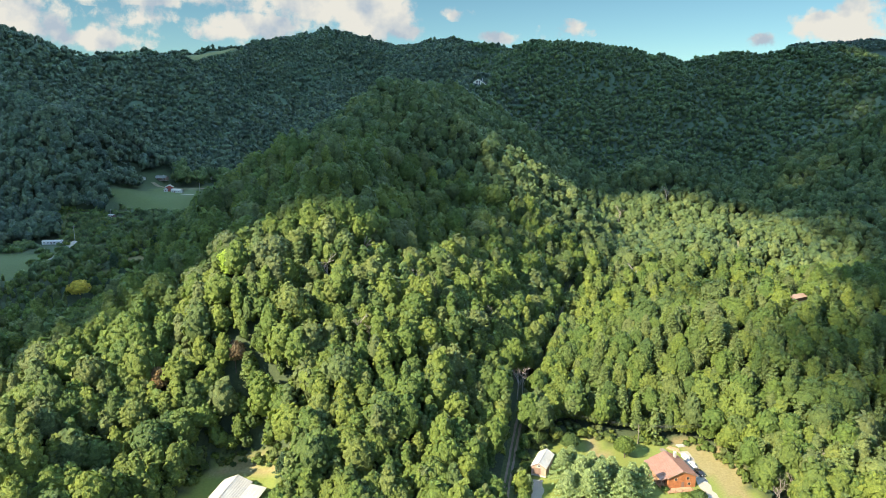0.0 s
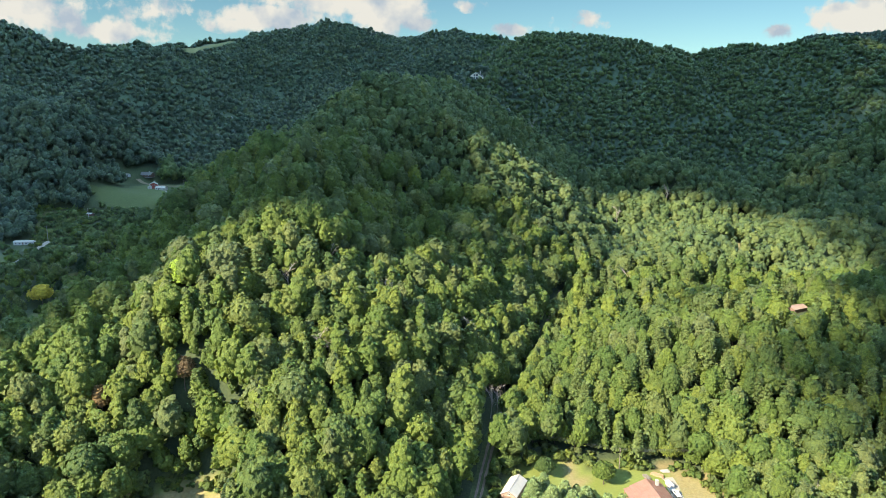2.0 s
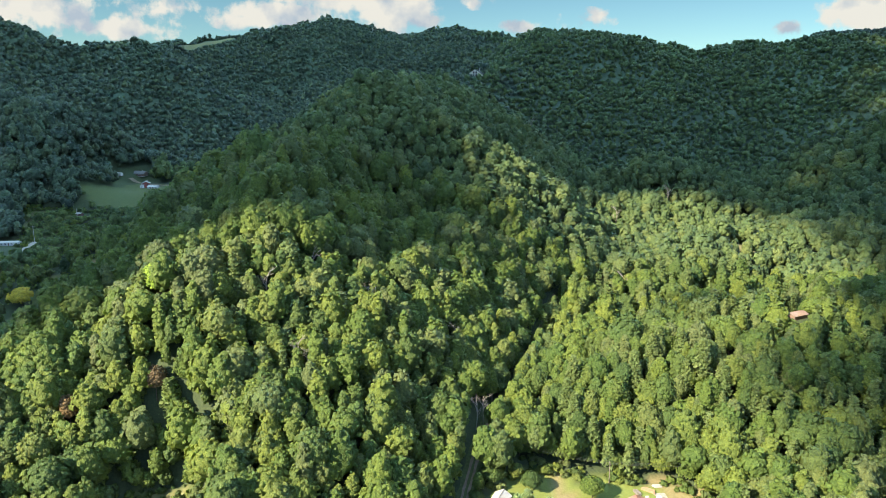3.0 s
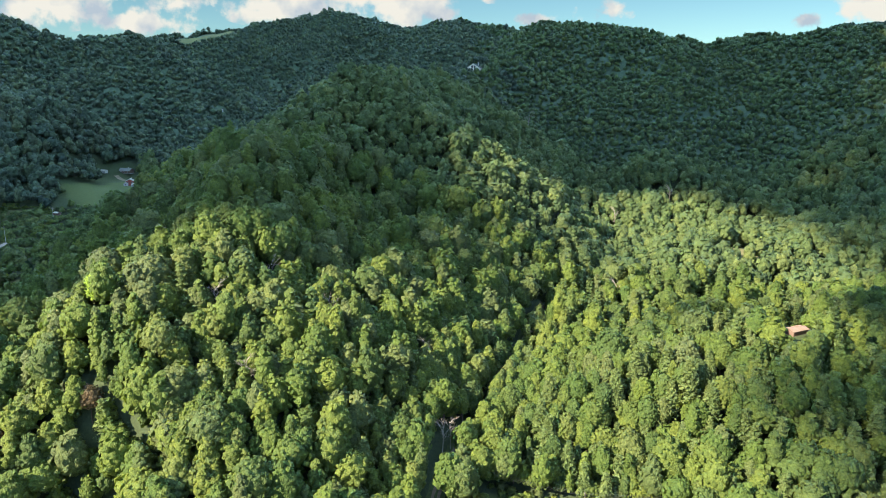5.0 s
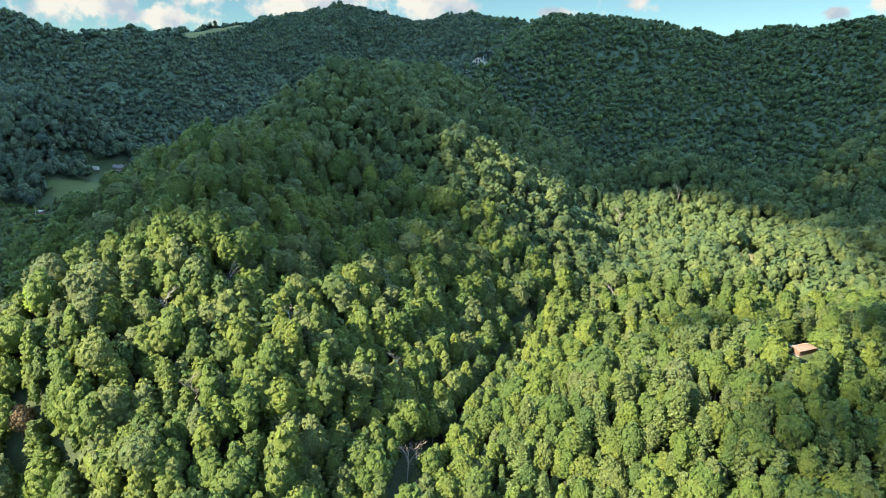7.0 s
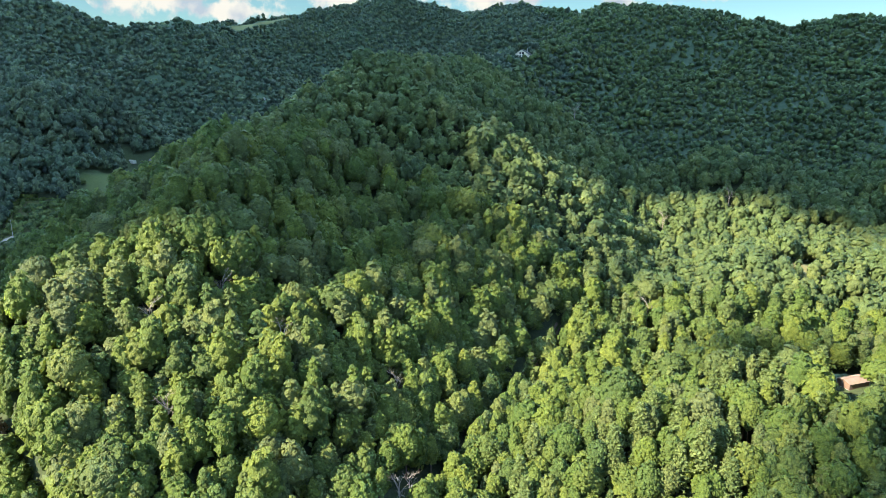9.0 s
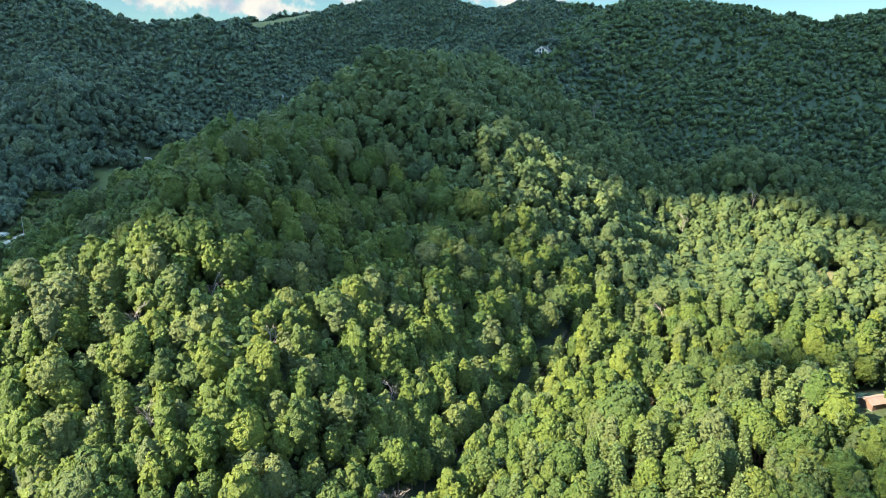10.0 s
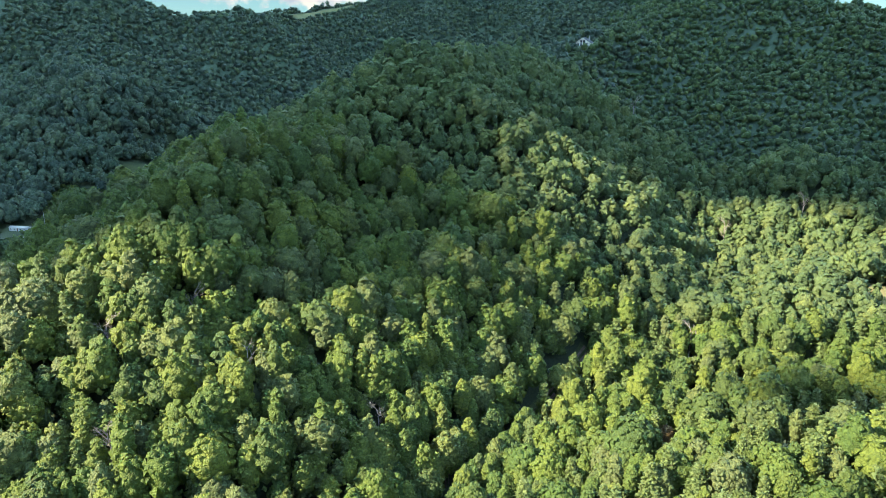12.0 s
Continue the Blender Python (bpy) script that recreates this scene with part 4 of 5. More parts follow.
def gable_building(name, label, category, m, w, l, wall_h, rise, over, wall_mat, roof_mat, windows=(), doors=(), chimney=None, group=""):
    """A gabled building: ridge along y, plan w by l; windows and doors as (side, along, z, w, h)."""
    root = tagged(new(name), label, category, group)
    root.matrix_basis = m
    a, b = w / 2, l / 2
    t = 0.2
    wall = lambda n, pieces: shape(n, pieces, wall_mat, root)
    wall("side_wall", [box(-a + t / 2, 0, -0.4, t, l - 2 * t, wall_h + 0.4)])
    wall("side_wall", [box(a - t / 2, 0, -0.4, t, l - 2 * t, wall_h + 0.4)])
    gable = [(-a, -0.4), (a, -0.4), (a, wall_h), (0, wall_h + rise), (-a, wall_h)]
    wall("gable_wall", [prism(gable, -b, -b + t)])
    wall("gable_wall", [prism(gable, b - t, b)])
    shape("foundation", [box(0, 0, -0.9, w + 0.1, l + 0.1, 0.5)], CONCRETE, root, "grey concrete foundation")
    drop = over * rise / a
    roof_slope("roof_slope", -a - over, wall_h - drop, 0, wall_h + rise, -b - over, b + over, roof_mat, root)
    roof_slope("roof_slope", a + over, wall_h - drop, 0, wall_h + rise, -b - over, b + over, roof_mat, root)
    shape("ridge_cap", [box(0, 0, wall_h + rise + 0.1, 0.35, l + 2 * over, 0.07)], roof_mat, root)
    for y in (-b - over + 0.04, b + over - 0.04):
        shape("bargeboard", [prism([(-a - over, wall_h - drop - 0.16), (0, wall_h + rise - 0.16), (0, wall_h + rise - 0.01), (-a - over, wall_h - drop - 0.01)], y - 0.03, y + 0.03),
                             prism([(a + over, wall_h - drop - 0.16), (0, wall_h + rise - 0.16), (0, wall_h + rise - 0.01), (a + over, wall_h - drop - 0.01)], y - 0.03, y + 0.03)], WEATHERED, root)
    for side, along, z, ww, wh in windows:
        window(root, side, along, z, ww, wh, a, b)
    for side, along, z, ww, wh in doors:
        nor = {"e": (1, 0), "w": (-1, 0), "s": (0, -1), "n": (0, 1)}[side]
        where = (nor[0] * (a + 0.03), along) if nor[0] else (along, nor[1] * (b + 0.03))
        size = (0.08, ww) if nor[0] else (ww, 0.08)
        door = shape("door", [box(where[0], where[1], z, size[0], size[1], wh)], BROWN_WALL, root, "dark brown door")
        shape("knob", [box(where[0] + nor[0] * 0.07 + (0 if nor[0] else ww * 0.4), where[1] + nor[1] * 0.07 + (ww * 0.4 if nor[0] else 0), z + 1.0, 0.06, 0.06, 0.06)], STEEL, door)
    if chimney:
        x, y = chimney
        shape("chimney", [box(x, y, wall_h * 0.5, 0.8, 0.8, rise + wall_h * 0.5 + 0.9), box(x, y, wall_h + rise + 0.9, 0.95, 0.95, 0.15)], CONCRETE, root, "grey block chimney")
    return root


def site(x, y, turn, lift=0.0):
    return pose(x, y, height(x, y) + lift, 0, 0, turn)


# the log house on the lawn
HOUSE = site(79.6, 219.6, 9)
log_house = gable_building("log_house", "orange log house with a red-brown metal roof on the lawn", "house", HOUSE, 10.0, 13.0, 4.2, 2.0, 0.6, LOGS, ROOF_RED,
                           [("s", -2.2, 2.8, 0.9, 0.9), ("s", 2.2, 2.8, 0.9, 0.9), ("s", 2.6, 0.8, 1.0, 0.9),
                            ("w", -4.2, 0.9, 1.3, 1.2), ("w", 3.8, 0.9, 1.3, 1.2), ("w", -1.5, 0.9, 1.3, 1.2), ("e", -3.5, 0.9, 1.2, 1.1), ("e", 2.5, 0.9, 1.2, 1.1)],
                           [("w", 1.4, 0.05, 1.0, 2.05), ("s", 0.4, 0.05, 1.0, 2.05)], (2.6, 4.2))
porch = shape("porch_deck", [box(-6.3, 0, 0.25, 2.4, 13.0, 0.2)] + [box(-6.3, y, 0.452, 2.36, 0.13, 0.025) for y in np.arange(-6.3, 6.4, 0.42)], DECK, log_house, "weathered wooden porch deck")
for y in (-6.3, -3.2, 0.0, 3.2, 6.3):
    shape("porch_post", [box(-7.35, y, -0.4, 0.18, 0.18, 4.0)], DECK, porch)
roof_p = roof_slope("porch_roof", -7.7, 3.35, -5.65, 3.92, -6.7, 6.7, ROOF_RED, log_house)
shape("porch_rail", [box(-7.35, 0, 1.3, 0.09, 12.6, 0.08), box(-7.35, 0, 0.6, 0.07, 12.6, 0.06)] + [box(-7.35, y, 0.62, 0.04, 0.04, 0.68) for y in np.arange(-6.0, 6.1, 0.4)], DECK, porch)
shape("front_deck", [box(-1.5, -7.9, 0.0, 9.0, 2.6, 0.2)] + [box(x, -9.1, -0.5, 0.15, 0.15, 1.5) for x in (-5.8, -3.5, -1.2, 1.0, 2.9)] + [box(-1.5, -9.1, 0.95, 8.9, 0.08, 0.08)], DECK, log_house, "wooden front deck with a rail")

# shed, barn and the houses in the valley
gable_building("garage_shed", "tan shed with a pale metal roof beside the pines", "shed", site(35.3, 225.3, -23), 5.2, 10.6, 2.7, 1.5, 0.3, TAN_WALL, ROOF_WHITE,
               [("s", 0.0, 2.7, 0.8, 0.7)], [("s", -0.6, 0.0, 2.6, 2.2)])
barn = gable_building("barn", "large white-roofed metal barn at the foot of the hill", "barn", site(-68.0, 198.5, -9), 9.0, 15.0, 3.6, 1.9, 0.4, SIDING, ROOF_WHITE,
                      [("n", -2.0, 1.2, 1.0, 0.9)], [("n", 1.6, 0.0, 1.1, 2.1)])
roof_slope("lean_to_roof", 10.2, 2.6, 4.6, 3.5, -5.0, 6.6, ROOF_WHITE, barn)
for x, y in ((10.0, -4.6), (10.0, 1.0), (10.0, 6.3), (7.2, 6.3)):
    shape("lean_to_post", [box(x, y, -0.5, 0.18, 0.18, 3.3)], WEATHERED, barn)
shape("lean_to_wall", [box(7.4, -4.8, -0.4, 5.2, 0.15, 3.2)], BROWN_WALL, barn)
gable_building("farmhouse", "red farmhouse with a pale roof in the pasture", "house", site(-218, 552, 20) @ Matrix.Scale(0.66, 4), 8.5, 9.0, 4.8, 2.2, 0.5, RED_WALL, ROOF_WHITE,
               [("s", -2.2, 2.9, 1.2, 1.2), ("s", 2.2, 2.9, 1.2, 1.2), ("s", -2.2, 0.8, 1.2, 1.3), ("w", 0, 1.0, 1.2, 1.2)], [("s", 1.2, 0.0, 1.0, 2.0)], (1.5, 2.0))
gable_building("porch_annex", "white gabled annex in front of the red farmhouse", "house", site(-219.3, 547.6, 20) @ Matrix.Scale(0.66, 4), 4.2, 4.0, 2.6, 1.4, 0.3, SIDING, ROOF_WHITE, [("s", 0, 0.9, 1.0, 1.0)])
gable_building("white_cottage", "long white cottage beside the red farmhouse", "house", site(-210.0, 546.8, 78) @ Matrix.Scale(0.68, 4), 5.0, 12.5, 2.7, 1.3, 0.4, SIDING, ROOF_WHITE,
               [("w", -4.0, 0.9, 1.1, 1.1), ("w", 0.0, 0.9, 1.1, 1.1), ("w", 4.0, 0.9, 1.1, 1.1)], [("w", 2.0, 0.0, 0.95, 2.0)])
gable_building("upper_farmhouse", "grey-roofed brown farmhouse with a porch above the pasture", "house", site(-236, 583, 80) @ Matrix.Scale(0.62, 4), 9.0, 15.0, 3.2, 2.6, 0.7, BROWN_WALL, ROOF_GREY,
               [("w", -4.5, 0.9, 1.2, 1.2), ("w", 0.0, 0.9, 1.2, 1.2), ("w", 4.5, 0.9, 1.2, 1.2)], [("w", 2.2, 0.0, 1.0, 2.0)], (1.5, -2.0))
gable_building("white_shed", "small white shed at the edge of the pasture", "shed", site(-247, 569, 75) @ Matrix.Scale(0.62, 4), 4.5, 10.0, 2.4, 1.0, 0.25, SIDING, ROOF_WHITE, [("w", 1.0, 0.9, 0.9, 0.8)])
gable_building("far_shed", "small pale shed below the far wood", "shed", site(-200.5, 602, 40) @ Matrix.Scale(0.66, 4), 5.0, 6.0, 2.6, 1.6, 0.3, SIDING, ROOF_GREY, [("s", 0, 0.9, 0.9, 0.9)])
gable_building("pump_shed", "low white-roofed shed in the rough pasture", "shed", site(-230, 477, 70) @ Matrix.Scale(0.66, 4), 4.0, 6.5, 2.0, 0.8, 0.3, BROWN_WALL, ROOF_WHITE, [("w", 0, 0.8, 0.8, 0.7)])
gable_building("mobile_home", "long white mobile home beside a gravel lane", "house", site(-238.5, 416.5, 96) @ Matrix.Scale(0.74, 4), 4.4, 15.0, 2.6, 0.7, 0.2, SIDING, ROOF_WHITE,
               [("w", -5.5, 1.0, 1.2, 0.9), ("w", -2.0, 1.0, 1.2, 0.9), ("w", 2.8, 1.0, 1.2, 0.9), ("w", 5.8, 1.0, 1.0, 0.9), ("e", -3.0, 1.0, 1.2, 0.9), ("e", 3.0, 1.0, 1.2, 0.9)], [("w", 0.4, 0.1, 0.9, 2.0)])
gable_building("hill_cabin", "cabin with a tan metal roof half hidden in the trees", "cabin", site(158.5, 300.5, -62) @ Matrix.Scale(0.64, 4), 7.0, 12.0, 2.6, 1.3, 0.5, BROWN_WALL, ROOF_TAN,
               [("w", -3.0, 0.9, 1.1, 1.0), ("w", 2.5, 0.9, 1.1, 1.0)], [("w", 0.2, 0.0, 0.95, 2.0)])
CREAM_SIDING = plain("cream_siding", (0.84, 0.79, 0.66), 0.7, vary=0.08, scale=1.5)
ridge_house = gable_building("ridge_house", "white gabled house with tall windows on the wooded ridge", "house", site(36, 715, -12), 11.0, 10.0, 4.0, 3.4, 0.9, CREAM_SIDING, ROOF_GREY,
                             [("s", x, z, 1.5, h) for x, z, h in ((-3.4, 0.7, 2.2), (-1.2, 0.7, 2.2), (1.2, 0.7, 2.2), (3.4, 0.7, 2.2), (-1.2, 3.5, 1.9), (1.2, 3.5, 1.9))], [("e", 0, 0.0, 1.0, 2.0)], (3.2, 2.0))
shape("balcony", [box(0, -6.6, 0.1, 12.5, 3.0, 0.2), box(0, -8.0, 1.1, 12.5, 0.08, 0.1)] + [box(x, -8.0, -3.0, 0.2, 0.2, 4.2) for x in (-6, -3, 0, 3, 6)], WEATHERED, ridge_house, "wooden balcony on posts")
for x in (-8.2, 8.2):
    roof_slope("wing_roof", x + (1.9 if x > 0 else -1.9), 2.3, x * 0.68, 3.4, -3.5, 4.5, ROOF_GREY, ridge_house)
    shape("wing_wall", [box(x * 0.88, 0.4, -0.4, 3.4, 7.2, 2.7)], CREAM_SIDING, ridge_house)
gable_building("far_hut", "tiny white hut in the distant wooded valley", "hut", site(-219, 753, 30) @ Matrix.Scale(0.6, 4), 5.0, 6.0, 2.5, 1.3, 0.3, SIDING, ROOF_WHITE)


# vehicles
def wheel(parent, x, y, r, w):
    a = np.arange(14) * 2 * np.pi / 14
    ring = lambda rad, off: np.stack([np.full(14, x + off), y + rad * np.cos(a), r + rad * np.sin(a)], 1)
    k = np.arange(14)
    tube = lambda rad, h: (np.concatenate([ring(rad, -h), ring(rad, h)]), [(i, (i + 1) % 14, 14 + (i + 1) % 14, 14 + i) for i in k] + [tuple(range(13, -1, -1)), tuple(range(14, 28))])
    tyre = shape("tyre", [tube(r, w / 2)], RUBBER, parent, "black rubber tyre")
    shape("rim", [tube(r * 0.6, w / 2 + 0.012)], STEEL, tyre, "metal wheel rim")


def vehicle(name, label, m, side, glass_side, w, paint, wheels, r, lamp_y, lamp_z):
    """A car from its outline from the side (y, z), with the glazed upper part set in."""
    root = tagged(new(name), label, "car")
    root.matrix_basis = m

    def hull(outline, half, top_half, low):
        pts = np.array(outline, float)
        n = len(pts)
        hw = np.where(pts[:, 1] > low, top_half, half)
        v = np.concatenate([np.stack([-hw, pts[:, 0], pts[:, 1]], 1), np.stack([hw, pts[:, 0], pts[:, 1]], 1)])
        return v, [(i, (i + 1) % n, n + (i + 1) % n, n + i) for i in range(n)] + [tuple(range(n)), tuple(range(2 * n - 1, n - 1, -1))]

    body = shape("body", [hull(side, w / 2, w / 2 * 0.82, 1.02)], paint, root, bevel=0.04)
    shape("windows", [hull(glass_side, w / 2 * 0.93, w / 2 * 0.835, 1.06)], GLASS, root, "dark tinted car windows")
    for y in wheels:
        for x in (-w / 2 + 0.1, w / 2 - 0.1):
            wheel(root, x, y, r, 0.22)
    for x in (-w * 0.34, w * 0.34):
        shape("headlight", [box(x, lamp_y[1], lamp_z, 0.34, 0.08, 0.16)], LAMP, root, "clear headlight")
        shape("tail_light", [box(x * 1.1, lamp_y[0], lamp_z + 0.1, 0.22, 0.08, 0.2)], RED_WALL, root, "red tail light")
    return root


SEDAN = [(-2.2, 0.32), (2.15, 0.32), (2.25, 0.55), (2.1, 0.78), (1.1, 0.95), (0.35, 1.42), (-0.95, 1.46), (-1.7, 1.02), (-2.2, 0.98), (-2.28, 0.6)]
SEDAN_GLASS = [(0.98, 0.97), (0.33, 1.37), (-0.93, 1.41), (-1.58, 1.0)]
vehicle("car", "black sedan parked on the gravel drive beside the log house", site(89.8, 221.6, 197), SEDAN, SEDAN_GLASS, 1.82, BLACK_PAINT, (-1.35, 1.35), 0.32, (-2.27, 2.2), 0.6)
TRUCK = [(-2.9, 0.45), (2.75, 0.45), (2.85, 0.75), (2.75, 1.05), (1.5, 1.15), (0.75, 1.78), (-0.7, 1.82), (-0.85, 1.2), (-2.85, 1.2), (-2.95, 0.7)]
TRUCK_GLASS = [(1.42, 1.14), (0.76, 1.70), (-0.66, 1.74), (-0.72, 1.14)]
vehicle("pickup_truck", "white pickup truck parked on the gravel drive", site(88.9, 226.8, 194) @ Matrix.Scale(0.78, 4), TRUCK, TRUCK_GLASS, 2.0, WHITE_PAINT, (-1.8, 1.75), 0.4, (-2.92, 2.8), 0.8)
camper = tagged(new("camper_trailer"), "white camper trailer parked behind the log house", "trailer")
camper.matrix_basis = site(88.0, 231.0, 14) @ Matrix.Scale(0.64, 4)
shape("body", [prism([(-1.1, 0.5), (1.1, 0.5), (1.15, 0.9), (1.15, 2.3), (0.95, 2.65), (-0.95, 2.65), (-1.15, 2.3), (-1.15, 0.9)], -2.6, 2.6)], WHITE_PAINT, camper, bevel=0.08)
shape("drawbar", [box(0, 3.2, 0.42, 0.12, 1.3, 0.12)], STEEL, camper)
shape("roof_vent", [box(0, 0.4, 2.652, 0.5, 0.5, 0.12)], SIDING, camper)
shape("window", [box(1.16, 0.6, 1.4, 0.03, 1.2, 0.6)], GLASS, camper, "dark trailer window")
shape("window", [box(-1.16, -0.6, 1.4, 0.03, 1.2, 0.6)], GLASS, camper, "dark trailer window")
for s in (-1, 1):
    wheel(camper, s * 0.98, -0.3, 0.34, 0.2)


# lumber and firewood behind the house, bits on the lawn
def stack(label, x, y, turn, n, length, mat):
    root = tagged(new("lumber_pile"), label, "lumber")
    root.matrix_basis = site(x, y, turn, 0.05)
    rr = random.Random(int(x * 7 + y))
    for i in range(n):
        shape("board", [box(rr.uniform(-0.1, 0.1) + (i % 4) * 0.42 - 0.6, rr.uniform(-0.3, 0.3), 0.2 * (i // 4), 0.36, length * rr.uniform(0.8, 1.1), 0.17)], mat, root)
    return root


stack("stacked pale lumber behind the log house", 85.6, 237.2, 55, 12, 4.2, DECK)
stack("stacked firewood and boards behind the log house", 81.5, 236.0, 20, 12, 3.0, WEATHERED)
stack("leftover building boards beside the log house", 89.0, 239.5, 100, 8, 3.0, CONCRETE)
stack("old boards in the weeds by the yard", -46.5, 213.0, 30, 8, 3.0, CONCRETE)


def boat(x, y, turn):
    root = tagged(new("rowing_boat"), "small white upturned rowing boat on the lawn", "boat")
    root.matrix_basis = site(x, y, turn, 0.0)
    ys = np.linspace(-1.8, 1.8, 9)
    v, f = [], []
    for y in ys:
        w = 0.65 * math.sqrt(max(0.03, 1 - (y / 1.9) ** 2))
        v += [(-w, y, 0.02), (-w * 0.8, y, 0.38), (0, y, 0.5), (w * 0.8, y, 0.38), (w, y, 0.02)]
    for i in range(8):
        f += [(i * 5 + j, i * 5 + j + 1, i * 5 + j + 6, i * 5 + j + 5) for j in range(4)]
    shape("hull", [(v, f)], WHITE_PAINT, root)
    shape("keel", [box(0, 0, 0.49, 0.08, 3.2, 0.08)], WEATHERED, root)


boat(70.0, 217.5, 40)


# utility poles and their wires
def utility_pole(label, x, y, high, turn, pale=False):
    root = tagged(new("utility_pole"), label, "pole", "utility poles")
    root.matrix_basis = site(x, y, turn)
    v, f = limb((0, 0, -0.5), (0, 0, high), 0.16, 0.1, 8)
    part("shaft", mesh_of("shaft", v, f, CONCRETE if pale else WEATHERED, True), root)
    arm = shape("crossarm", [box(0, 0.1, high - 0.7, 2.2, 0.1, 0.12)], WEATHERED, root)
    for s in (-1.0, -0.45, 0.45, 1.0):
        v, f = limb((s, 0.1, high - 0.58), (s, 0.1, high - 0.38), 0.05, 0.035, 6)
        part("insulator", mesh_of("insulator", v, f, CERAMIC, True), arm)
    return (x, y, height(x, y) + high - 0.45)


def wires(a, b, offsets=(-0.8, 0.0, 0.8)):
    root = tagged(new("power_line"), "thin sagging power line between the poles", "wire")
    across = Vector((-(b[1] - a[1]), b[0] - a[0], 0)).normalized()
    for o in offsets:
        pts = [Vector(a).lerp(Vector(b), i / 12) + across * o - Vector((0, 0, 1.6 * (1 - (i / 6 - 1) ** 2))) for i in range(13)]
        v, f = join([limb(p, q, 0.025, 0.025, 4) for p, q in zip(pts, pts[1:])])
        part("wire", mesh_of("wire", v, f, WIRE, True), root)


p1 = utility_pole("weathered wooden utility pole beside the dirt track", 33.3, 246.5, 8.5, 75)
p2 = utility_pole("weathered wooden utility pole at the back of the lawn", 73.4, 241.0, 8.0, 85)
p3 = utility_pole("wooden utility pole at the foot of the hill", -96.0, 226.0, 9.0, 20)
p4 = utility_pole("wooden utility pole behind the eastern wood", 128.0, 233.0, 9.0, 85)
wires(p1, p2)
wires(p2, p4)
utility_pole("pale utility pole beside the valley lane", -228.8, 424.0, 10.0, 40, True)
utility_pole("pale utility pole by the low shed", -223.5, 462.5, 9.0, 10, True)
utility_pole("pale utility pole in the pasture", -190.0, 541.0, 9.0, 60, True)


# roads
def ribbon(name, label, category, line, half, mat, lift=0.06, edge=0.25, seed=5, step=1.5):
    """A strip laid over the ground along a line, with an uneven edge."""
    r = np.random.RandomState(seed)
    pts = [np.array(p, float) for p in line]
    dense = [pts[0]]
    for p, q in zip(pts, pts[1:]):
        n = max(1, int(np.hypot(*(q - p)) / step))
        dense += [p + (q - p) * (i + 1) / n for i in range(n)]
    dense = np.array(dense)
    for _ in range(4):
        dense[1:-1] = (dense[:-2] + 2 * dense[1:-1] + dense[2:]) / 4
    d = np.gradient(dense, axis=0)
    d /= np.linalg.norm(d, axis=1)[:, None]
    nor = np.stack([d[:, 1], -d[:, 0]], 1)
    cols = np.linspace(-1, 1, 5)
    rows = []
    for k in cols:
        w = half * k + (r.uniform(-edge, edge, len(dense)) if abs(k) == 1 else 0)
        p = dense + nor * np.reshape(w, (-1, 1))
        rows.append(np.concatenate([p, (GROUND_AT(p[:, 0], p[:, 1]) + lift)[:, None]], 1))
    v = np.stack(rows, 1).reshape(-1, 3)
    k = np.arange(len(dense) - 1)[:, None] * 5 + np.arange(4)
    f = np.stack([k, k + 1, k + 6, k + 5], -1).reshape(-1, 4)
    return tagged(new(name, mesh_of(name, v, f, mat, True)), label, category, kind="structure")


def GROUND_AT(x, y):
    """The drawn ground: straight between its grid's points."""
    i, j = np.clip(np.searchsorted(gx, x) - 1, 0, nx - 2), np.clip(np.searchsorted(gy, y) - 1, 0, ny - 2)
    s, t = (x - gx[i]) / (gx[i + 1] - gx[i]), (y - gy[j]) / (gy[j + 1] - gy[j])
    return GZ[j, i] * (1 - s) * (1 - t) + GZ[j, i + 1] * s * (1 - t) + GZ[j + 1, i] * (1 - s) * t + GZ[j + 1, i + 1] * s * t


ribbon("road", "rough grass verge of the dirt track up the hollow", "track", ROAD, 2.6, VERGE, 0.10)
for s in (-0.85, 0.85):
    ribbon("road", "worn wheel rut of the dirt track", "track", [(x + s, y) for x, y in ROAD], 0.42, EARTH, 0.16, 0.12, 9)
ribbon("driveway", "pale gravel driveway beside the log house", "driveway", [(89.2, 190), (89.0, 207), (88.9, 216), (89.5, 226), (88.6, 236)], 1.9, GRAVEL, 0.12, 0.4)
ribbon("driveway", "gravel drive in front of the tan shed", "driveway", [(30.0, 196), (31.2, 208), (33.0, 219)], 1.8, GRAVEL, 0.12, 0.4)
ribbon("lane", "pale gravel lane beside the mobile home", "lane", [(-229, 425), (-226, 412), (-223, 402), (-219, 386), (-216, 370)], 1.7, GRAVEL, 0.15, 0.3)
ribbon("lane", "pale gravel lane through the pasture", "lane", [(-204, 538), (-193, 539), (-181, 531), (-165, 520)], 1.5, GRAVEL, 0.15, 0.3)
ribbon("lane", "reddish farm lane above the pasture", "lane", [(-240, 574), (-225, 566), (-210, 566), (-195, 575), (-180, 580)], 2.0, EARTH, 0.15, 0.4)

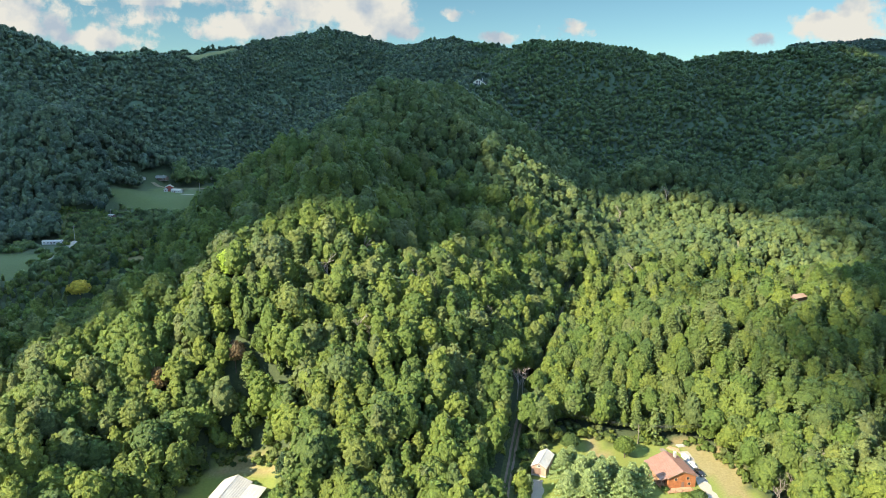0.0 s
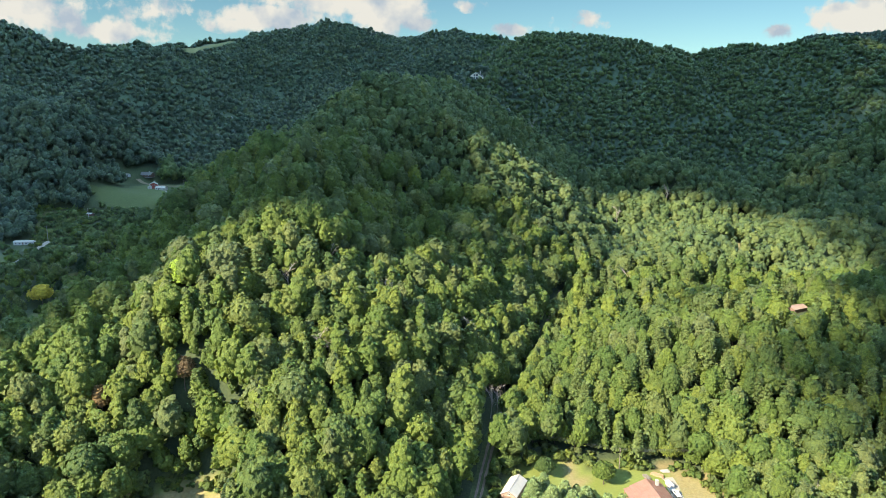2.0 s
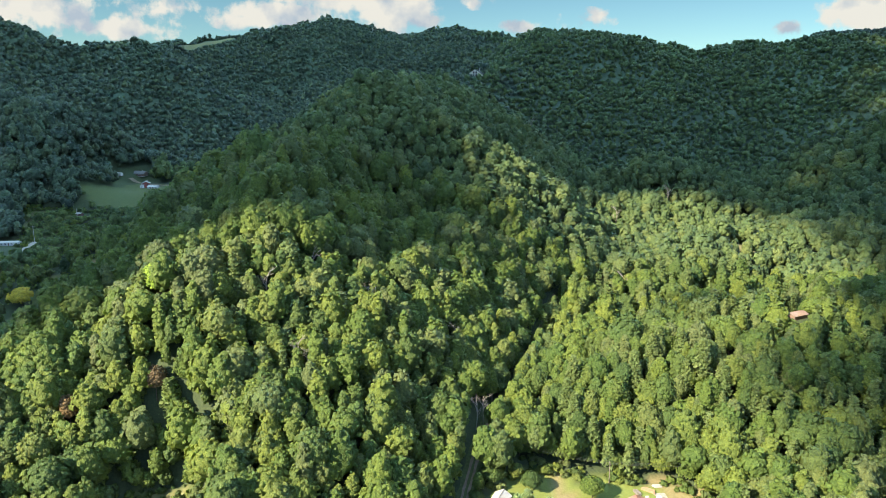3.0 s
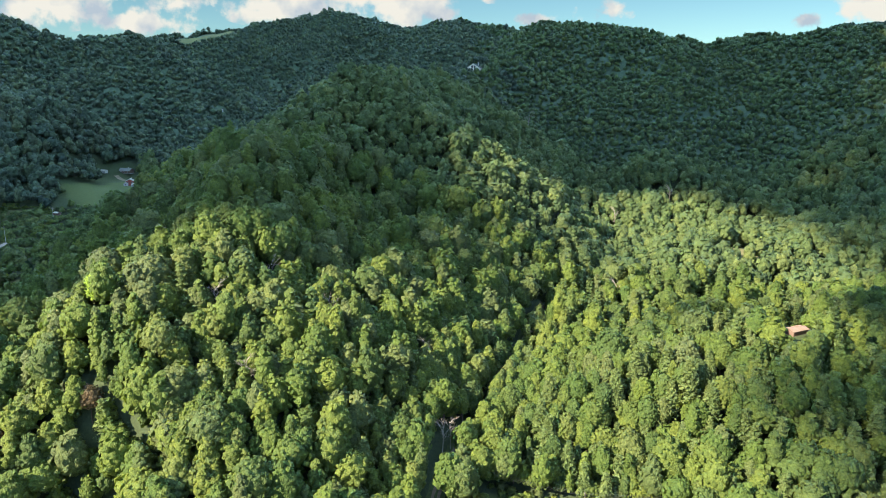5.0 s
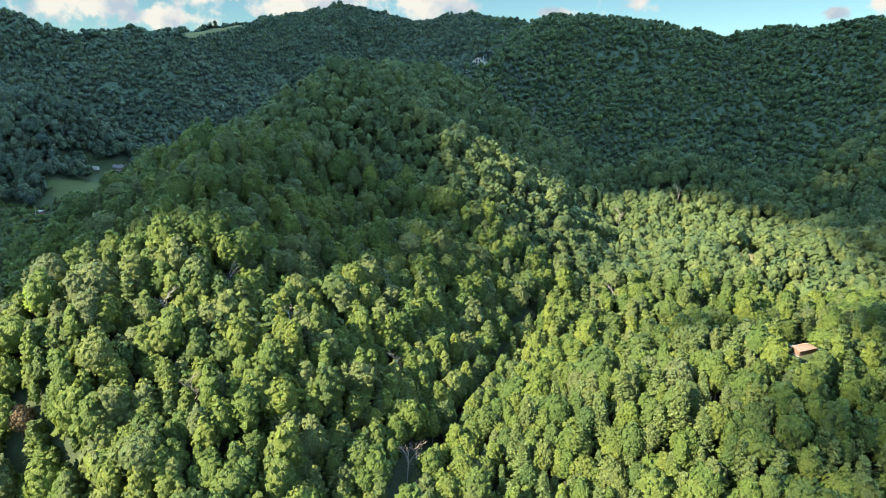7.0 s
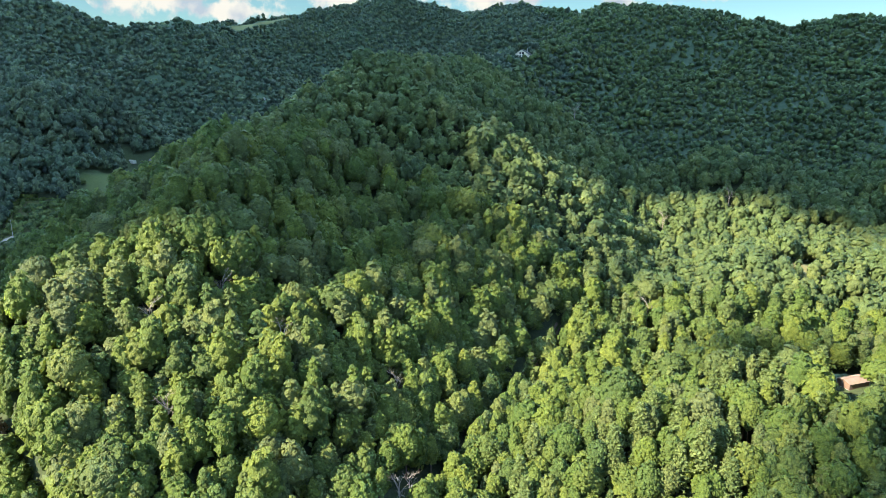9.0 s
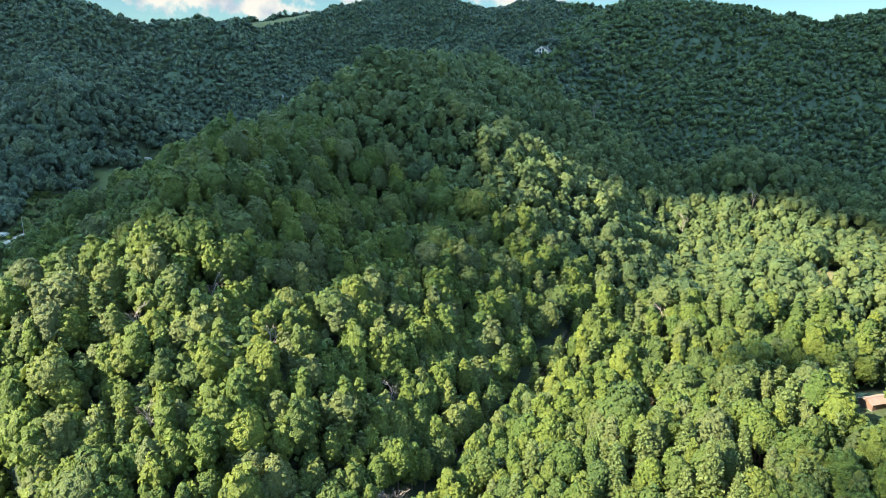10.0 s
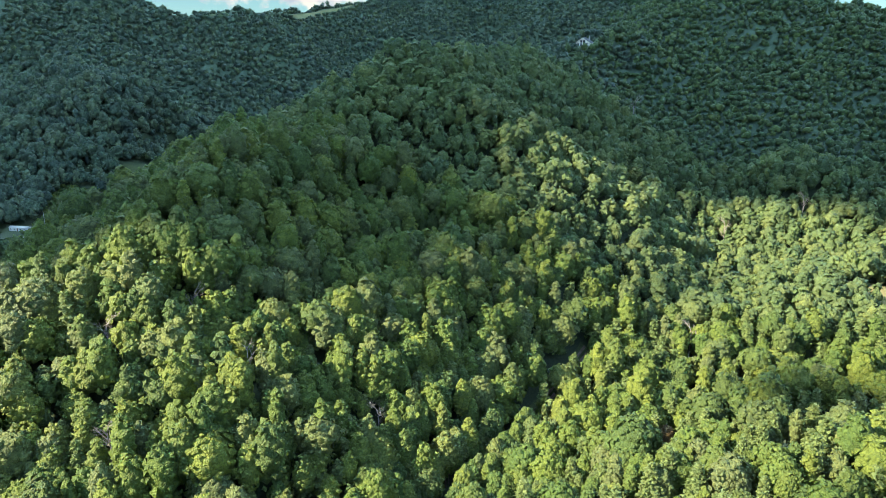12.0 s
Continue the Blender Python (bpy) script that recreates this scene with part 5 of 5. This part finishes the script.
# single trees
round_tree = tree_model("lawn_tree", "dark green round-crowned tree on the lawn", "tree", "trees on the lawn", crown_broad(101, 7.0, 8.0, 22, 300, 0.50, 0.4), LEAVES, 7, 0.2, 101)
plant(round_tree, 66.2, 232.5, 1.0, 20)
plant(round_tree, 46.6, 234.5, 0.85, 130)
plant(round_tree, 42.0, 238.5, 0.7, 200)
bush = tree_model("bush", "broad olive green bush beside the shed", "bush", "bushes", crown_broad(102, 8.5, 5.2, 24, 280, 0.45, 0.3), LEAVES, 4, 0.15, 102)
plant(bush, 34.0, 236.0, 1.0, 40)
plant(bush, 28.5, 229.0, 0.55, 90)
plant(bush, 29.5, 224.0, 0.5, 10)
for x, y, s in ((59.6, 226.8, 0.4), (59.9, 224.4, 0.45), (60.2, 222.2, 0.42), (60.4, 219.6, 0.5), (74.5, 211.5, 0.3), (84.0, 206.0, 0.6), (80.0, 205.5, 0.5), (47.0, 240.5, 0.5), (52.0, 243.0, 0.55), (63.0, 243.5, 0.4)):
    plant(bush, x, y, s, x * 31 % 360)
for x, y, s in ((44, 249.5, 1.1), (52, 250.5, 0.95), (59, 249, 1.05), (67, 248.5, 0.85), (76, 248, 1.0), (84, 247, 0.9), (92, 245.5, 1.1), (100, 241.5, 0.9), (106, 234, 0.8)):
    plant(bush, x, y, s, x * 47 % 360, s * 1.25)
grove = [tree_model("white_pine", "pale blue-green white pine beside the lawn", "tree", "pines beside the lawn", crown_pine(103 + i, 9.0, 13.5, 10, 2400, 0.55), PALE_NEEDLES, 12, 0.22, 103 + i) for i in range(2)]
for k, (x, y, s) in enumerate([(40.5, 214, 1.1), (45.5, 209, 1.15), (44, 219, 0.95), (51, 206, 1.15), (56, 211, 1.0), (50, 214, 1.0), (61.5, 206, 1.05), (66.5, 209, 0.9), (58, 202, 1.1), (40, 204, 1.0), (47, 202, 1.1), (54, 216, 0.8)]):
    plant(grove[k % 2], x, y, s, k * 67)
spruce = tree_model("spruce", "small blue-grey spruce in the yard", "tree", "spruces", crown_pine(107, 4.0, 6.5, 9, 840, 0.47), PALE_NEEDLES, 6, 0.12, 107)
plant(spruce, 29.0, 214.5, 0.9, 0)
plant(spruce, -84.5, 204.5, 1.0, 70)
dark_pine = tree_model("dark_conifer", "dark green dense conifer with drooping boughs", "tree", "dark conifers", crown_pine(109, 8.0, 10.0, 9, 1520, 0.66), DARK_NEEDLES, 9, 0.2, 109)
plant(dark_pine, -51.3, 206.5, 1.0, 0)
for x, y, s in ((-178.0, 366.0, 1.0), (-175.0, 339.0, 0.9), (-165.0, 334.0, 1.0), (-167.0, 352.0, 0.9), (-172.0, 408.0, 1.0), (-163.0, 398.0, 0.9)):
    plant(dark_pine, x, y, s, x * 37 % 360)
yellow = tree_model("yellow_tree", "golden yellow autumn tree among dark woods", "tree", "", crown_broad(111, 9.5, 9.0, 22, 260, 0.63, 0.4), AUTUMN, 8, 0.2, 111)
plant(yellow, -179.0, 331.0, 1.05, 0)
lime = tree_model("lime_green_tree", "bright lime green broadleaf tree on the shoulder", "tree", "", crown_broad(112, 9.5, 15.0, 24, 330, 0.63, 0.6), LIME, 14, 0.25, 112)
plant(lime, -80.9, 258.0, 1.0, 0)
russet = tree_model("russet_tree", "russet brown turning tree among the green", "tree", "russet trees", crown_broad(113, 7.5, 13.0, 20, 280, 0.54, 0.7), RUSSET, 12, 0.2, 113)
for k, (x, y, s) in enumerate([(-73.4, 232.3, 0.9), (-97.5, 224.5, 0.9), (100.4, 333.9, 0.7), (76.4, 314, 0.85)]):
    plant(russet, x, y, s, k * 80)


def bare_model(seed, label):
    root = tagged(new("bare_tree"), label, "tree", "bare trees")
    v, f = join(trunk_pieces(seed, 13.0, 0.2, 3))
    part("trunk", mesh_of("trunk", v, f, DEADWOOD, True), root)
    pieces = bare_pieces(seed, 13.0)
    for i in range(6):
        v, f = join(pieces[i * len(pieces) // 6:(i + 1) * len(pieces) // 6])
        part("branch", mesh_of("branch", v, f, DEADWOOD, True), root)
    return root


bare = [bare_model(120 + i, "grey leafless dead tree standing in the forest") for i in range(2)]
for k, (x, y, s) in enumerate([(-30, 243, 1.1), (-45, 263, 1.05), (-33, 284, 1.0), (-10, 273, 1.1), (110, 391, 1.1), (21.5, 286, 0.95), (29, 254, 1.0), (31.5, 257.5, 0.9), (130, 214, 0.95), (107, 200, 0.8), (112, 203, 0.75),
                               (133, 519, 1.2), (175, 543, 1.2), (-26.5, 241, 1.0), (-72, 224, 0.5), (124, 211, 0.9), (80, 610, 1.4)]):
    plant(bare[k % 2], x, y, s, k * 50)
